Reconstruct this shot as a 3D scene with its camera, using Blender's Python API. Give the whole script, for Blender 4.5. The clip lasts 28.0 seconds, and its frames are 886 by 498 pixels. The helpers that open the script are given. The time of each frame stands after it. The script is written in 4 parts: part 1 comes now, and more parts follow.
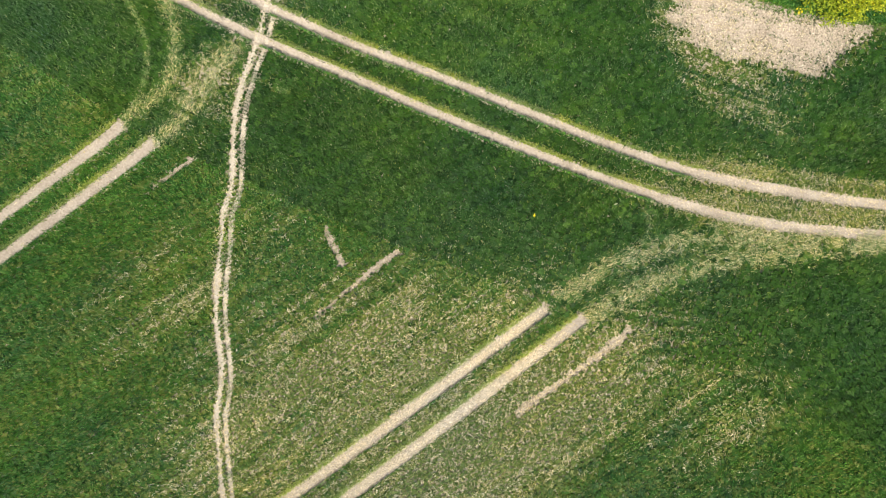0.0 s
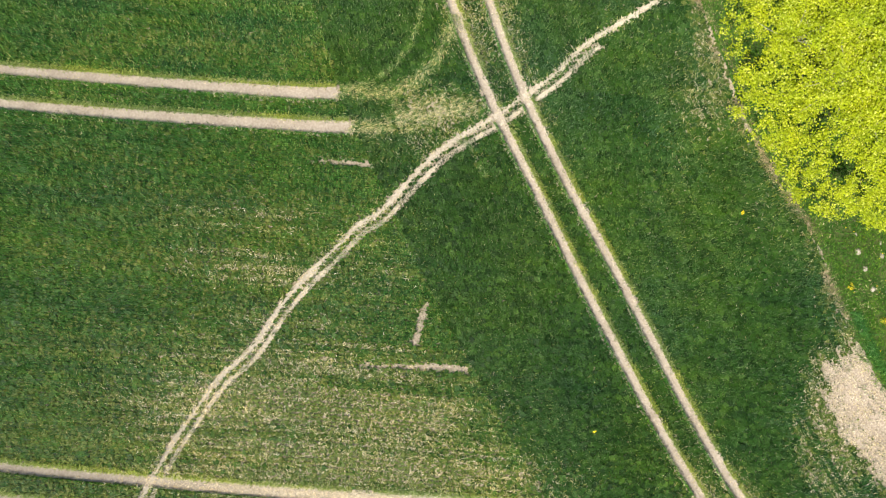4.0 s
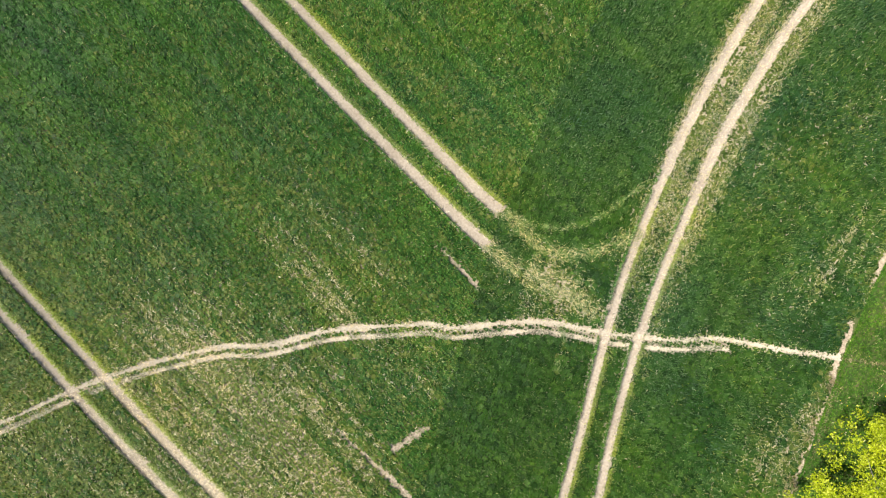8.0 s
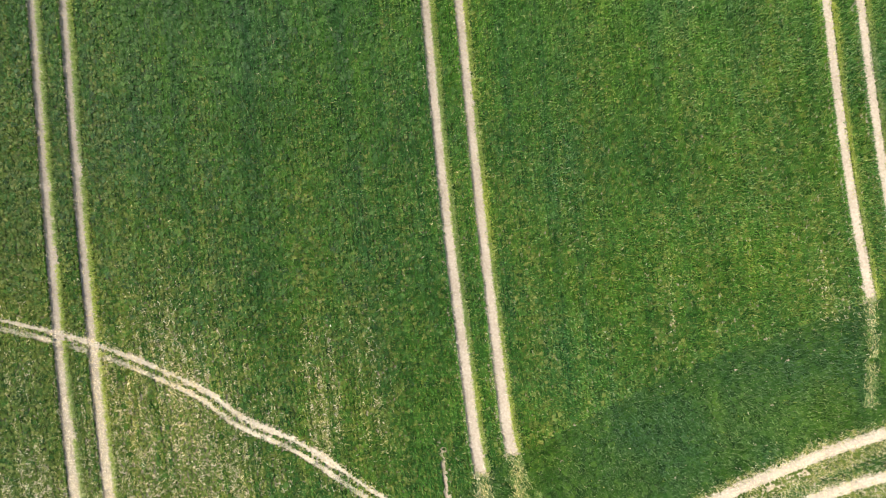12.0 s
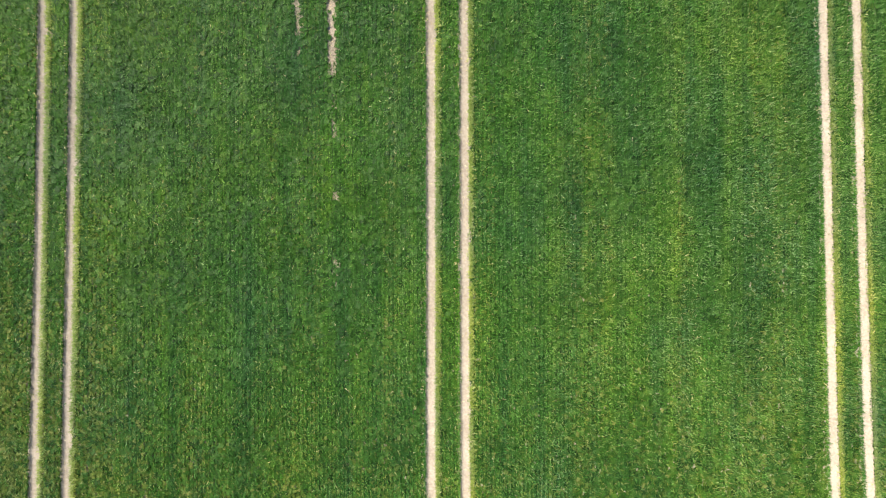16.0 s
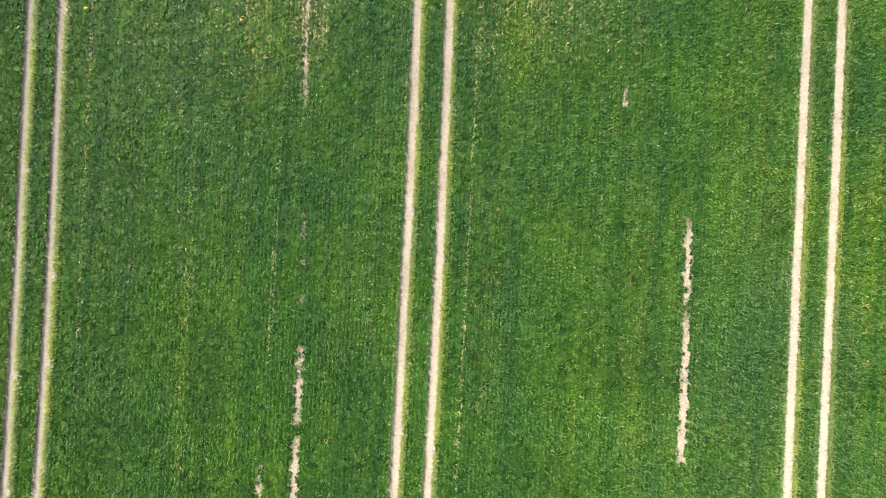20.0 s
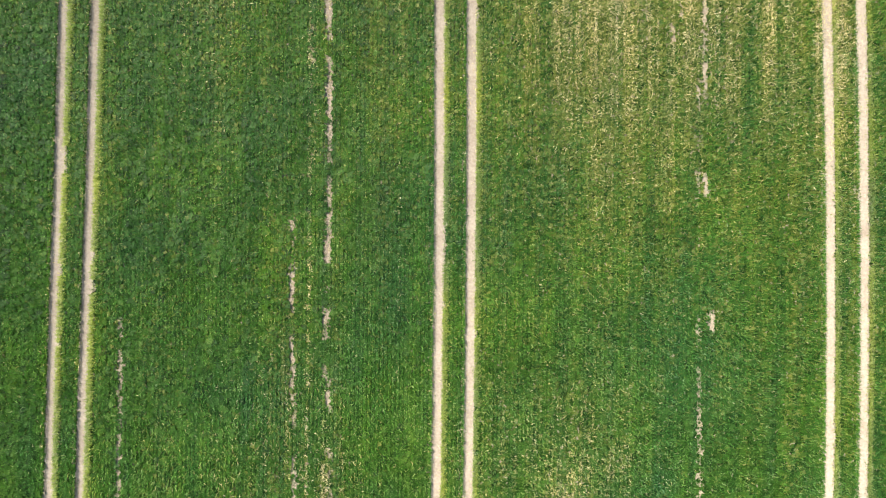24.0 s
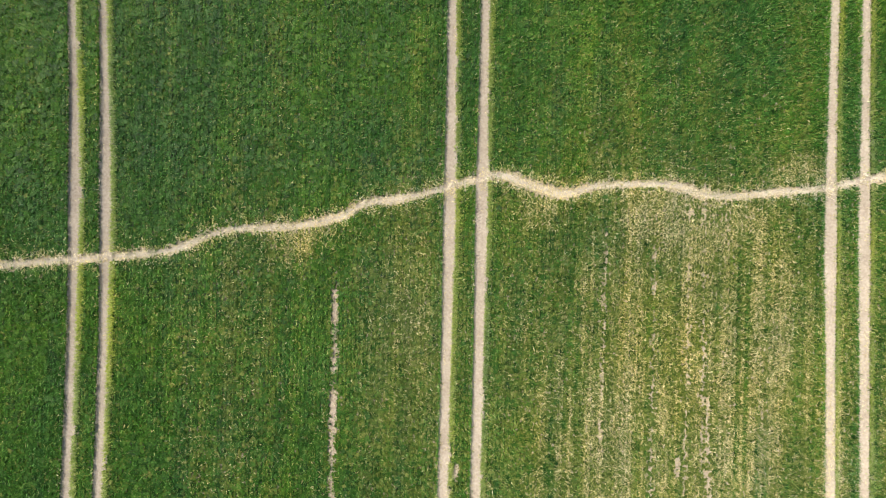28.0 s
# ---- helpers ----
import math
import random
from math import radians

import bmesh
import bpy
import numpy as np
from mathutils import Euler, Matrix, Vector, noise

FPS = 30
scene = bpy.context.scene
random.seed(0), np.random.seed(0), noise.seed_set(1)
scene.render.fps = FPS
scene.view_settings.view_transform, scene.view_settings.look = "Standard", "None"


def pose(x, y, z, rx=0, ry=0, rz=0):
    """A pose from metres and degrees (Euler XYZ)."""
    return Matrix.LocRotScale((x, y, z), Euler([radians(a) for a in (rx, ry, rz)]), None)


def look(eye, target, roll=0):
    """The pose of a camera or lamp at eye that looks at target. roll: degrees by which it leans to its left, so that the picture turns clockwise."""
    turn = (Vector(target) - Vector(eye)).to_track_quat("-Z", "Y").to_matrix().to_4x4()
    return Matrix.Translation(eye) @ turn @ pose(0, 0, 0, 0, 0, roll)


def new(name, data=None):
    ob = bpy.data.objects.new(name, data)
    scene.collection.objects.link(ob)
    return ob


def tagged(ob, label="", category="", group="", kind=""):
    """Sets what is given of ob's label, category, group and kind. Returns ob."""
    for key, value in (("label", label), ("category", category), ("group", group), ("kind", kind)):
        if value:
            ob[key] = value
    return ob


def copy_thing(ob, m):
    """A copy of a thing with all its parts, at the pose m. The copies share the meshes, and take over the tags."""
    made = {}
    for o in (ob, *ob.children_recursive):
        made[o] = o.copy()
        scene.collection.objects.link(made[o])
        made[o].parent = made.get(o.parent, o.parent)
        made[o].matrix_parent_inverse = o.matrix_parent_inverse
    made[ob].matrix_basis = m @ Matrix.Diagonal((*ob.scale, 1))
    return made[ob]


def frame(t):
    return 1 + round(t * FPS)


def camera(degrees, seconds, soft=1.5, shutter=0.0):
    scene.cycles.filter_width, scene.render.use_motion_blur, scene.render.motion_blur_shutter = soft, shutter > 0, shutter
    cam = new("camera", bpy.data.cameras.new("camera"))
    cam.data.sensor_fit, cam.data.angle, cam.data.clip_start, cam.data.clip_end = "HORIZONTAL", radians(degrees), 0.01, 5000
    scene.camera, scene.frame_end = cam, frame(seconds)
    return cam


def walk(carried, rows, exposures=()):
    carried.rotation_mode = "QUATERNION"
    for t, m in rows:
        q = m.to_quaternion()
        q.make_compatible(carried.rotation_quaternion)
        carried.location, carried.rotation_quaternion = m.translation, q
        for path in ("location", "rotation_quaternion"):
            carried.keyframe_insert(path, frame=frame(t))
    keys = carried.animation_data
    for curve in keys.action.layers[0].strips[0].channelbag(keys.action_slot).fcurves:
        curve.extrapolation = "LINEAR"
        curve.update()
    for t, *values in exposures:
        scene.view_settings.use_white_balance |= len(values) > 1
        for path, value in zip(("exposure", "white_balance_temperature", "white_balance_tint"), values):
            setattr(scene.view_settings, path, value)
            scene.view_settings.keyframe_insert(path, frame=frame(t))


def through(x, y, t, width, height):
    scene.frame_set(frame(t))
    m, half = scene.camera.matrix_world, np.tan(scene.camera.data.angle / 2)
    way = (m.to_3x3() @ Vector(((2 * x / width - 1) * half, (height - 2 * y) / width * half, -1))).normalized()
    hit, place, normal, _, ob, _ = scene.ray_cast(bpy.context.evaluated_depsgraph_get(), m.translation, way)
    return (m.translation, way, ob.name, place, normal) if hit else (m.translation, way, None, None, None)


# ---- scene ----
# The drone's camera looks straight down from about 37 m; x, y, z, tilts and heading.
cam = camera(73.0, 28.0, soft=1.28)
ROWS = [
    (0.0, -15.950, -43.603, 37.418, 0.07, 0.08, -124.83),
    (0.5, -15.210, -43.027, 37.385, -0.07, 0.03, -119.93),
    (1.0, -14.267, -42.524, 37.376, -0.12, -0.02, -114.94),
    (1.5, -13.088, -42.079, 37.364, -0.09, -0.08, -109.90),
    (2.0, -11.759, -41.599, 37.358, -0.06, -0.09, -104.85),
    (2.5, -10.391, -41.061, 37.328, -0.02, -0.10, -99.79),
    (3.0, -9.121, -40.430, 37.285, 0.02, -0.11, -94.68),
    (3.5, -8.052, -39.707, 37.273, 0.07, -0.15, -89.55),
    (5.5, -4.994, -36.343, 37.478, 0.03, -0.19, -69.15),
    (6.0, -4.327, -35.347, 37.502, -0.00, -0.14, -63.97),
    (6.5, -3.727, -34.315, 37.486, -0.06, -0.07, -58.81),
    (7.0, -3.159, -33.249, 37.437, -0.10, 0.01, -53.56),
    (7.5, -2.635, -32.122, 37.410, -0.07, 0.12, -48.31),
    (8.0, -2.185, -30.941, 37.361, -0.03, 0.20, -43.07),
    (8.5, -1.817, -29.715, 37.304, -0.04, 0.24, -37.93),
    (9.0, -1.526, -28.430, 37.247, -0.04, 0.29, -32.79),
    (9.5, -1.273, -27.056, 37.181, 0.01, 0.29, -27.70),
    (10.0, -1.091, -25.626, 37.140, 0.04, 0.26, -22.74),
    (10.5, -0.991, -24.099, 37.101, 0.05, 0.22, -17.69),
    (11.0, -0.945, -22.434, 37.065, 0.06, 0.16, -12.77),
    (11.5, -0.967, -20.597, 37.027, 0.07, 0.12, -8.70),
    (13.5, -1.522, -12.506, 36.953, 0.11, 0.13, -0.70),
    (14.0, -1.708, -10.439, 36.943, 0.13, 0.22, -0.42),
    (14.5, -1.820, -8.309, 36.942, 0.06, 0.33, -0.36),
    (15.0, -1.584, -5.885, 36.931, 0.11, 0.36, -0.24),
    (15.5, -0.886, -3.097, 36.932, 0.22, 0.24, -0.12),
    (16.0, 0.000, 0.000, 36.941, 0.19, 0.04, -0.00),
    (16.5, 0.687, 3.474, 36.894, 0.14, 0.01, 0.14),
    (17.0, 1.178, 7.458, 36.853, 0.18, 0.04, 0.42),
    (17.5, 1.478, 11.841, 36.883, 0.19, 0.06, 0.91),
    (18.0, 1.617, 16.432, 36.901, 0.24, 0.06, 1.52),
    (18.5, 1.645, 21.052, 36.934, 0.24, 0.06, 2.08),
    (19.0, 1.589, 25.623, 36.926, 0.20, 0.07, 2.68),
    (19.5, 1.476, 30.149, 36.914, 0.17, 0.11, 3.31),
    (20.0, 1.276, 34.620, 36.865, 0.16, 0.17, 3.92),
    (20.5, 0.977, 39.066, 36.879, 0.16, 0.18, 4.51),
    (21.0, 0.621, 43.453, 36.922, 0.21, 0.14, 5.00),
    (21.5, 0.237, 47.680, 36.962, 0.08, 0.15, 5.39),
    (23.5, -1.443, 64.782, 36.798, 0.05, 0.22, 3.02),
    (24.0, -1.727, 69.002, 36.757, 0.04, 0.20, 2.72),
    (24.5, -1.984, 73.188, 36.752, 0.10, 0.20, 2.90),
    (25.0, -2.222, 77.359, 36.750, 0.15, 0.19, 3.10),
    (25.5, -2.486, 81.508, 36.741, 0.19, 0.15, 3.27),
    (26.0, -2.763, 85.605, 36.755, 0.24, 0.13, 3.49),
    (26.5, -3.034, 89.663, 36.756, 0.27, 0.10, 3.72),
    (27.0, -3.325, 93.646, 36.745, 0.32, 0.10, 3.92),
    (27.5, -3.623, 97.422, 36.710, 0.38, 0.08, 4.17),
    (28.0, -3.904, 100.831, 36.659, 0.17, 0.11, 4.34),
]
walk(cam, [(t, pose(x, y, z, rx, ry, rz)) for t, x, y, z, rx, ry, rz in ROWS],
     [(0.0, 0.79), (8.0, 0.90), (11.0, 0.90), (14.0, 1.02), (17.0, 1.11), (21.0, 1.16), (24.0, 1.07), (26.0, 0.85), (28.0, 0.72)])

# ---- light: high spring sun from the field's left side, clear sky ----
SUN_EL, SUN_AZ = 51.0, 138.0          # degrees; azimuth counted from +x towards +y
world = bpy.data.worlds.new("sky")
scene.world = world
world.use_nodes = True
wn = world.node_tree
sky = wn.nodes.new("ShaderNodeTexSky")
sky.sky_type, sky.sun_disc = "NISHITA", False
sky.sun_elevation, sky.sun_rotation = radians(SUN_EL), radians(90 - SUN_AZ)
wn.nodes["Background"].inputs["Strength"].default_value = 0.085
wn.links.new(sky.outputs["Color"], wn.nodes["Background"].inputs["Color"])
sun = new("sun", bpy.data.lights.new("sun", "SUN"))
sun.data.energy, sun.data.angle, sun.data.color = 4.4, radians(0.55), (1.0, 0.95, 0.83)
sun_at = Vector((math.cos(radians(SUN_EL)) * math.cos(radians(SUN_AZ)),
                 math.cos(radians(SUN_EL)) * math.sin(radians(SUN_AZ)), math.sin(radians(SUN_EL))))
sun.matrix_world = look(sun_at * 100, (0, 0, 0))
scene.view_settings.exposure = 0.84


# ---- materials ----
def shader(name, rough=0.9):
    m = bpy.data.materials.new(name)
    m.use_nodes = True
    b = m.node_tree.nodes["Principled BSDF"]
    b.inputs["Roughness"].default_value = rough
    b.inputs["Specular IOR Level"].default_value = 0.25
    return m, m.node_tree, b


def node(nt, kind, **inputs):
    n = nt.nodes.new(kind)
    for key, value in inputs.items():
        n.inputs[key].default_value = value
    return n


def spot_noise(nt, scale, stretch=(1, 1, 1), detail=3.0, turn=0.0):
    """Noise over the place in metres; scale in features per metre."""
    g = nt.nodes.new("ShaderNodeNewGeometry")
    mp = nt.nodes.new("ShaderNodeMapping")
    mp.inputs["Scale"].default_value = stretch
    mp.inputs["Rotation"].default_value = (0, 0, radians(turn))
    n = node(nt, "ShaderNodeTexNoise", Scale=scale, Detail=detail)
    nt.links.new(g.outputs["Position"], mp.inputs["Vector"])
    nt.links.new(mp.outputs["Vector"], n.inputs["Vector"])
    return n.outputs["Fac"]


def ramp(nt, fac, stops):
    r = nt.nodes.new("ShaderNodeValToRGB")
    els = r.color_ramp.elements
    while len(els) < len(stops):
        els.new(0.5)
    for e, (at, col) in zip(els, stops):
        e.position, e.color = at, (*col, 1)
    nt.links.new(fac, r.inputs["Fac"])
    return r.outputs["Color"]


def mix(nt, fac, a, b, mode="MIX"):
    m = nt.nodes.new("ShaderNodeMix")
    m.data_type, m.blend_type = "RGBA", mode
    for socket, value in ((m.inputs[0], fac), (m.inputs[6], a), (m.inputs[7], b)):
        if isinstance(value, (int, float)):
            socket.default_value = value
        elif isinstance(value, tuple):
            socket.default_value = (*value, 1)
        else:
            nt.links.new(value, socket)
    return m.outputs[2]


def bump(nt, b, height, strength, distance):
    n = node(nt, "ShaderNodeBump", Strength=strength, Distance=distance)
    nt.links.new(height, n.inputs["Height"])
    nt.links.new(n.outputs["Normal"], b.inputs["Normal"])


def soil_material(name, dark, light, grain=9.0, relief=0.04):
    m, nt, b = shader(name, 0.95)
    b.inputs["Diffuse Roughness"].default_value = 1.0
    big = ramp(nt, spot_noise(nt, 0.6), [(0.3, dark), (0.7, light)])
    fine = ramp(nt, spot_noise(nt, grain, detail=6.0), [(0.3, tuple(0.72 * c for c in dark)), (0.72, light)])
    nt.links.new(mix(nt, 0.55, big, fine), b.inputs["Base Color"])
    bump(nt, b, spot_noise(nt, grain * 1.3, detail=6.0), 0.8, relief)
    return m


def leaf_material(name, deep, mid, pale, streak=(1.3, 0.05, 1), through=0.3, turn=0.0, patch=0.12, vary=1.0):
    """Blades that differ one by one, in streaks along the rows and in wide patches."""
    m, nt, b = shader(name, 0.55)
    b.inputs["Specular IOR Level"].default_value = 0.12
    g = nt.nodes.new("ShaderNodeNewGeometry")
    own = ramp(nt, g.outputs["Random Per Island"], [(0.0, tuple(0.7 * c for c in deep)), (0.45, mid), (0.74, mid), (1.0, tuple(1.16 * c for c in pale))])
    own = mix(nt, 1.0, own, ramp(nt, spot_noise(nt, 9.0, detail=4.0), [(0.35, (0.88, 0.9, 0.9)), (0.65, (1.12, 1.1, 1.06))]), "MULTIPLY")
    wide = ramp(nt, spot_noise(nt, patch, detail=3.0), [(0.32, (0.78, 0.84, 1.0)), (0.68, (1.24, 1.12, 0.8))])
    row = ramp(nt, spot_noise(nt, 1.0, streak, 3.0, turn), [(0.3, (0.74, 0.82, 0.95)), (0.7, (1.28, 1.17, 0.95))])
    col = mix(nt, vary, mix(nt, vary, own, wide, "MULTIPLY"), row, "MULTIPLY")
    nt.links.new(col, b.inputs["Base Color"])
    t = nt.nodes.new("ShaderNodeBsdfTranslucent")
    nt.links.new(mix(nt, 1.0, col, (1.35, 1.25, 0.4), "MULTIPLY"), t.inputs["Color"])
    s = nt.nodes.new("ShaderNodeMixShader")
    s.inputs[0].default_value = through
    nt.links.new(b.outputs[0], s.inputs[1])
    nt.links.new(t.outputs[0], s.inputs[2])
    nt.links.new(s.outputs[0], nt.nodes["Material Output"].inputs["Surface"])
    return m


def plain_material(name, a, b_col, scale=6.0, rough=0.85):
    m, nt, b = shader(name, rough)
    nt.links.new(ramp(nt, spot_noise(nt, scale, detail=5.0), [(0.3, a), (0.7, b_col)]), b.inputs["Base Color"])
    bump(nt, b, spot_noise(nt, scale * 4, detail=4.0), 0.4, 0.02)
    return m


FIELD_SOIL = soil_material("dry_field_soil", (0.30, 0.235, 0.165), (0.54, 0.45, 0.34))
TRACK_SOIL = soil_material("rolled_dry_soil", (0.34, 0.275, 0.212), (0.53, 0.452, 0.365), 7.0, 0.03)
TRAIL_SOIL = soil_material("trodden_soil_and_straw", (0.38, 0.315, 0.235), (0.68, 0.60, 0.485), 12.0, 0.04)
CROP = leaf_material("cereal_leaf", (0.028, 0.110, 0.014), (0.057, 0.181, 0.031), (0.165, 0.32, 0.092), through=0.28)
CROP_HEAD = leaf_material("headland_cereal_leaf", (0.024, 0.054, 0.018), (0.043, 0.083, 0.029), (0.128, 0.172, 0.098), (0.5, 0.5, 1), 0.2)
LIGHT = leaf_material("light_cereal_leaf", (0.074, 0.166, 0.038), (0.128, 0.245, 0.072), (0.26, 0.365, 0.18), through=0.28)
HEAD_LIGHT = leaf_material("light_headland_leaf", (0.045, 0.105, 0.035), (0.078, 0.150, 0.056), (0.17, 0.24, 0.12), (0.5, 0.5, 1), 0.2)
PRESSED = leaf_material("pressed_leaf", (0.090, 0.150, 0.055), (0.155, 0.225, 0.085), (0.28, 0.34, 0.17), through=0.12, vary=0.6)
OLIVE = leaf_material("thin_cereal_leaf", (0.095, 0.145, 0.026), (0.18, 0.22, 0.050), (0.31, 0.325, 0.145), through=0.26, vary=0.6)
# yellowed: sunlight on the track rims is put into the leaf colour
SUNLIT_EDGE = leaf_material("sunlit_edge_leaf", (0.18, 0.30, 0.06), (0.29, 0.38, 0.11), (0.44, 0.48, 0.24))
UNDER_THIN = leaf_material("withered_lower_leaf", (0.038, 0.070, 0.012), (0.070, 0.108, 0.020), (0.14, 0.155, 0.045), through=0.1, vary=0.5)
# darkened: the shade between upper leaves is put into this colour
SHADED_UNDER = leaf_material("shaded_lower_leaf", (0.013, 0.045, 0.007), (0.025, 0.072, 0.011), (0.045, 0.10, 0.018), through=0.1)
STRAW = leaf_material("dry_pale_leaf", (0.40, 0.32, 0.15), (0.64, 0.54, 0.29), (0.84, 0.74, 0.47), through=0.1, vary=0.5)
BLEACHED = leaf_material("bleached_leaf", (0.48, 0.388, 0.262), (0.70, 0.60, 0.455), (0.88, 0.785, 0.635), through=0.1, vary=0.3)
VERGE = leaf_material("verge_grass", (0.024, 0.085, 0.010), (0.060, 0.160, 0.018), (0.16, 0.26, 0.050), (0.8, 0.8, 1), patch=0.35)
WORN = leaf_material("worn_brown_grass", (0.20, 0.155, 0.085), (0.34, 0.27, 0.155), (0.50, 0.42, 0.27), through=0.1, vary=0.5)
VERGE_SOIL = plain_material("verge_turf", (0.030, 0.070, 0.010), (0.12, 0.12, 0.045), 1.6)
MAPLE = leaf_material("maple_blossom", (0.26, 0.36, 0.012), (0.44, 0.52, 0.022), (0.60, 0.63, 0.14), (0.9, 0.9, 1), 0.4, patch=0.7, vary=0.45)
BUSH = leaf_material("bush_leaf", (0.12, 0.19, 0.02), (0.27, 0.35, 0.03), (0.48, 0.50, 0.06), (0.6, 0.6, 1), 0.35, patch=0.5)
BARK = plain_material("grey_bark", (0.20, 0.185, 0.15), (0.40, 0.38, 0.33), 5.0)
STONE = plain_material("pale_field_stone", (0.26, 0.22, 0.16), (0.42, 0.37, 0.29), 7.0)
PETAL = plain_material("yellow_petal", (0.75, 0.55, 0.01), (0.85, 0.68, 0.02), 20.0, 0.6)
STEM = plain_material("green_stem", (0.06, 0.14, 0.02), (0.12, 0.22, 0.04), 20.0, 0.6)


def ground_material():
    """Soil where the field is worked, green crop far round it with its self-shadow put into the colour."""
    m, nt, b = shader("field_ground", 0.95)
    b.inputs["Diffuse Roughness"].default_value = 1.0
    soil = mix(nt, 0.55, ramp(nt, spot_noise(nt, 0.6), [(0.3, (0.29, 0.232, 0.172)), (0.7, (0.48, 0.40, 0.315))]),
               ramp(nt, spot_noise(nt, 9.0, detail=6.0), [(0.38, (0.185, 0.135, 0.09)), (0.62, (0.53, 0.445, 0.345))]))
    # flat crop colour, darkened for the shadows its leaves would cast on each other
    far = ramp(nt, spot_noise(nt, 0.25, (1, 0.12, 1), 8.0), [(0.3, (0.015, 0.046, 0.005)), (0.7, (0.029, 0.074, 0.009))])
    far = mix(nt, 1.0, far, ramp(nt, spot_noise(nt, 7.0, detail=5.0), [(0.35, (0.55, 0.6, 0.55)), (0.65, (1.4, 1.35, 1.3))]), "MULTIPLY")
    g = nt.nodes.new("ShaderNodeNewGeometry")
    xyz = nt.nodes.new("ShaderNodeSeparateXYZ")
    nt.links.new(g.outputs["Position"], xyz.inputs[0])

    def outside(socket, centre, half):
        d = nt.nodes.new("ShaderNodeMath")
        d.operation, d.inputs[1].default_value = "SUBTRACT", centre
        nt.links.new(socket, d.inputs[0])
        a = nt.nodes.new("ShaderNodeMath")
        a.operation = "ABSOLUTE"
        nt.links.new(d.outputs[0], a.inputs[0])
        c = nt.nodes.new("ShaderNodeMath")
        c.operation, c.inputs[1].default_value = "GREATER_THAN", half
        nt.links.new(a.outputs[0], c.inputs[0])
        return c.outputs[0]
    e = nt.nodes.new("ShaderNodeMath")
    e.operation = "MAXIMUM"
    nt.links.new(outside(xyz.outputs[0], -0.7, 31.2), e.inputs[0])
    nt.links.new(outside(xyz.outputs[1], 22.0, 98.0), e.inputs[1])
    nt.links.new(mix(nt, e.outputs[0], soil, far), b.inputs["Base Color"])
    bump(nt, b, spot_noise(nt, 11.0, detail=6.0), 0.8, 0.04)
    return m


# ---- small tools ----
def vnoise(u, v, seed=0):
    """Smooth value noise, 0 to 1, on a unit lattice."""
    iu, iv = np.floor(u).astype(np.int64), np.floor(v).astype(np.int64)
    fu, fv = u - iu, v - iv
    fu, fv = fu * fu * (3 - 2 * fu), fv * fv * (3 - 2 * fv)

    def lattice(a, b):
        h = (a * 374761393 + b * 668265263 + seed * 974711) & 0xFFFFFFFF
        h = ((h ^ (h >> 13)) * 1274126177) & 0xFFFFFFFF
        return ((h ^ (h >> 16)) & 0xFFFF) / 65535.0
    return ((lattice(iu, iv) * (1 - fu) + lattice(iu + 1, iv) * fu) * (1 - fv)
            + (lattice(iu, iv + 1) * (1 - fu) + lattice(iu + 1, iv + 1) * fu) * fv)


def smooth(points, step=0.5):
    """A Catmull-Rom line through a few control points, at even steps."""
    p = np.array(points, float)
    p = np.vstack([2 * p[0] - p[1], p, 2 * p[-1] - p[-2]])
    out = []
    for a, b, c, d in zip(p[:-3], p[1:-2], p[2:-1], p[3:]):
        n = max(2, int(np.linalg.norm(c - b) / step))
        s = np.linspace(0, 1, n, endpoint=False)[:, None]
        out.append(0.5 * (2 * b + (c - a) * s + (2 * a - 5 * b + 4 * c - d) * s ** 2 + (3 * b - a - 3 * c + d) * s ** 3))
    return np.vstack([*out, p[-2:-1]])


def far_from(x, y, line, reach=1.5):
    """Distance of points to a line of short pieces, and how far along it they lie; 99 past reach."""
    d, along = np.full(len(x), 99.0), np.zeros(len(x))
    lo, hi = line.min(0) - reach, line.max(0) + reach
    near = np.flatnonzero((x > lo[0]) & (x < hi[0]) & (y > lo[1]) & (y < hi[1]))
    if not len(near):
        return d, along
    px, py, best, at = x[near], y[near], np.full(len(near), 99.0), np.zeros(len(near))
    run = 0.0
    for a, b in zip(line[:-1], line[1:]):
        l = np.linalg.norm(b - a)
        k = np.flatnonzero((px > min(a[0], b[0]) - reach) & (px < max(a[0], b[0]) + reach)
                           & (py > min(a[1], b[1]) - reach) & (py < max(a[1], b[1]) + reach))
        if len(k):
            s = np.clip(((px[k] - a[0]) * (b[0] - a[0]) + (py[k] - a[1]) * (b[1] - a[1])) / (l * l + 1e-9), 0, 1)
            e = np.hypot(px[k] - a[0] - s * (b[0] - a[0]), py[k] - a[1] - s * (b[1] - a[1]))
            w = e < best[k]
            best[k[w]], at[k[w]] = e[w], run + s[w] * l
        run += l
    d[near], along[near] = best, at
    return d, along


def mesh_from(name, verts, faces, material, parent=None):
    me = bpy.data.meshes.new(name)
    me.from_pydata(verts, [], faces)
    me.materials.append(material)
    ob = new(name, me)
    ob.parent = parent
    return ob


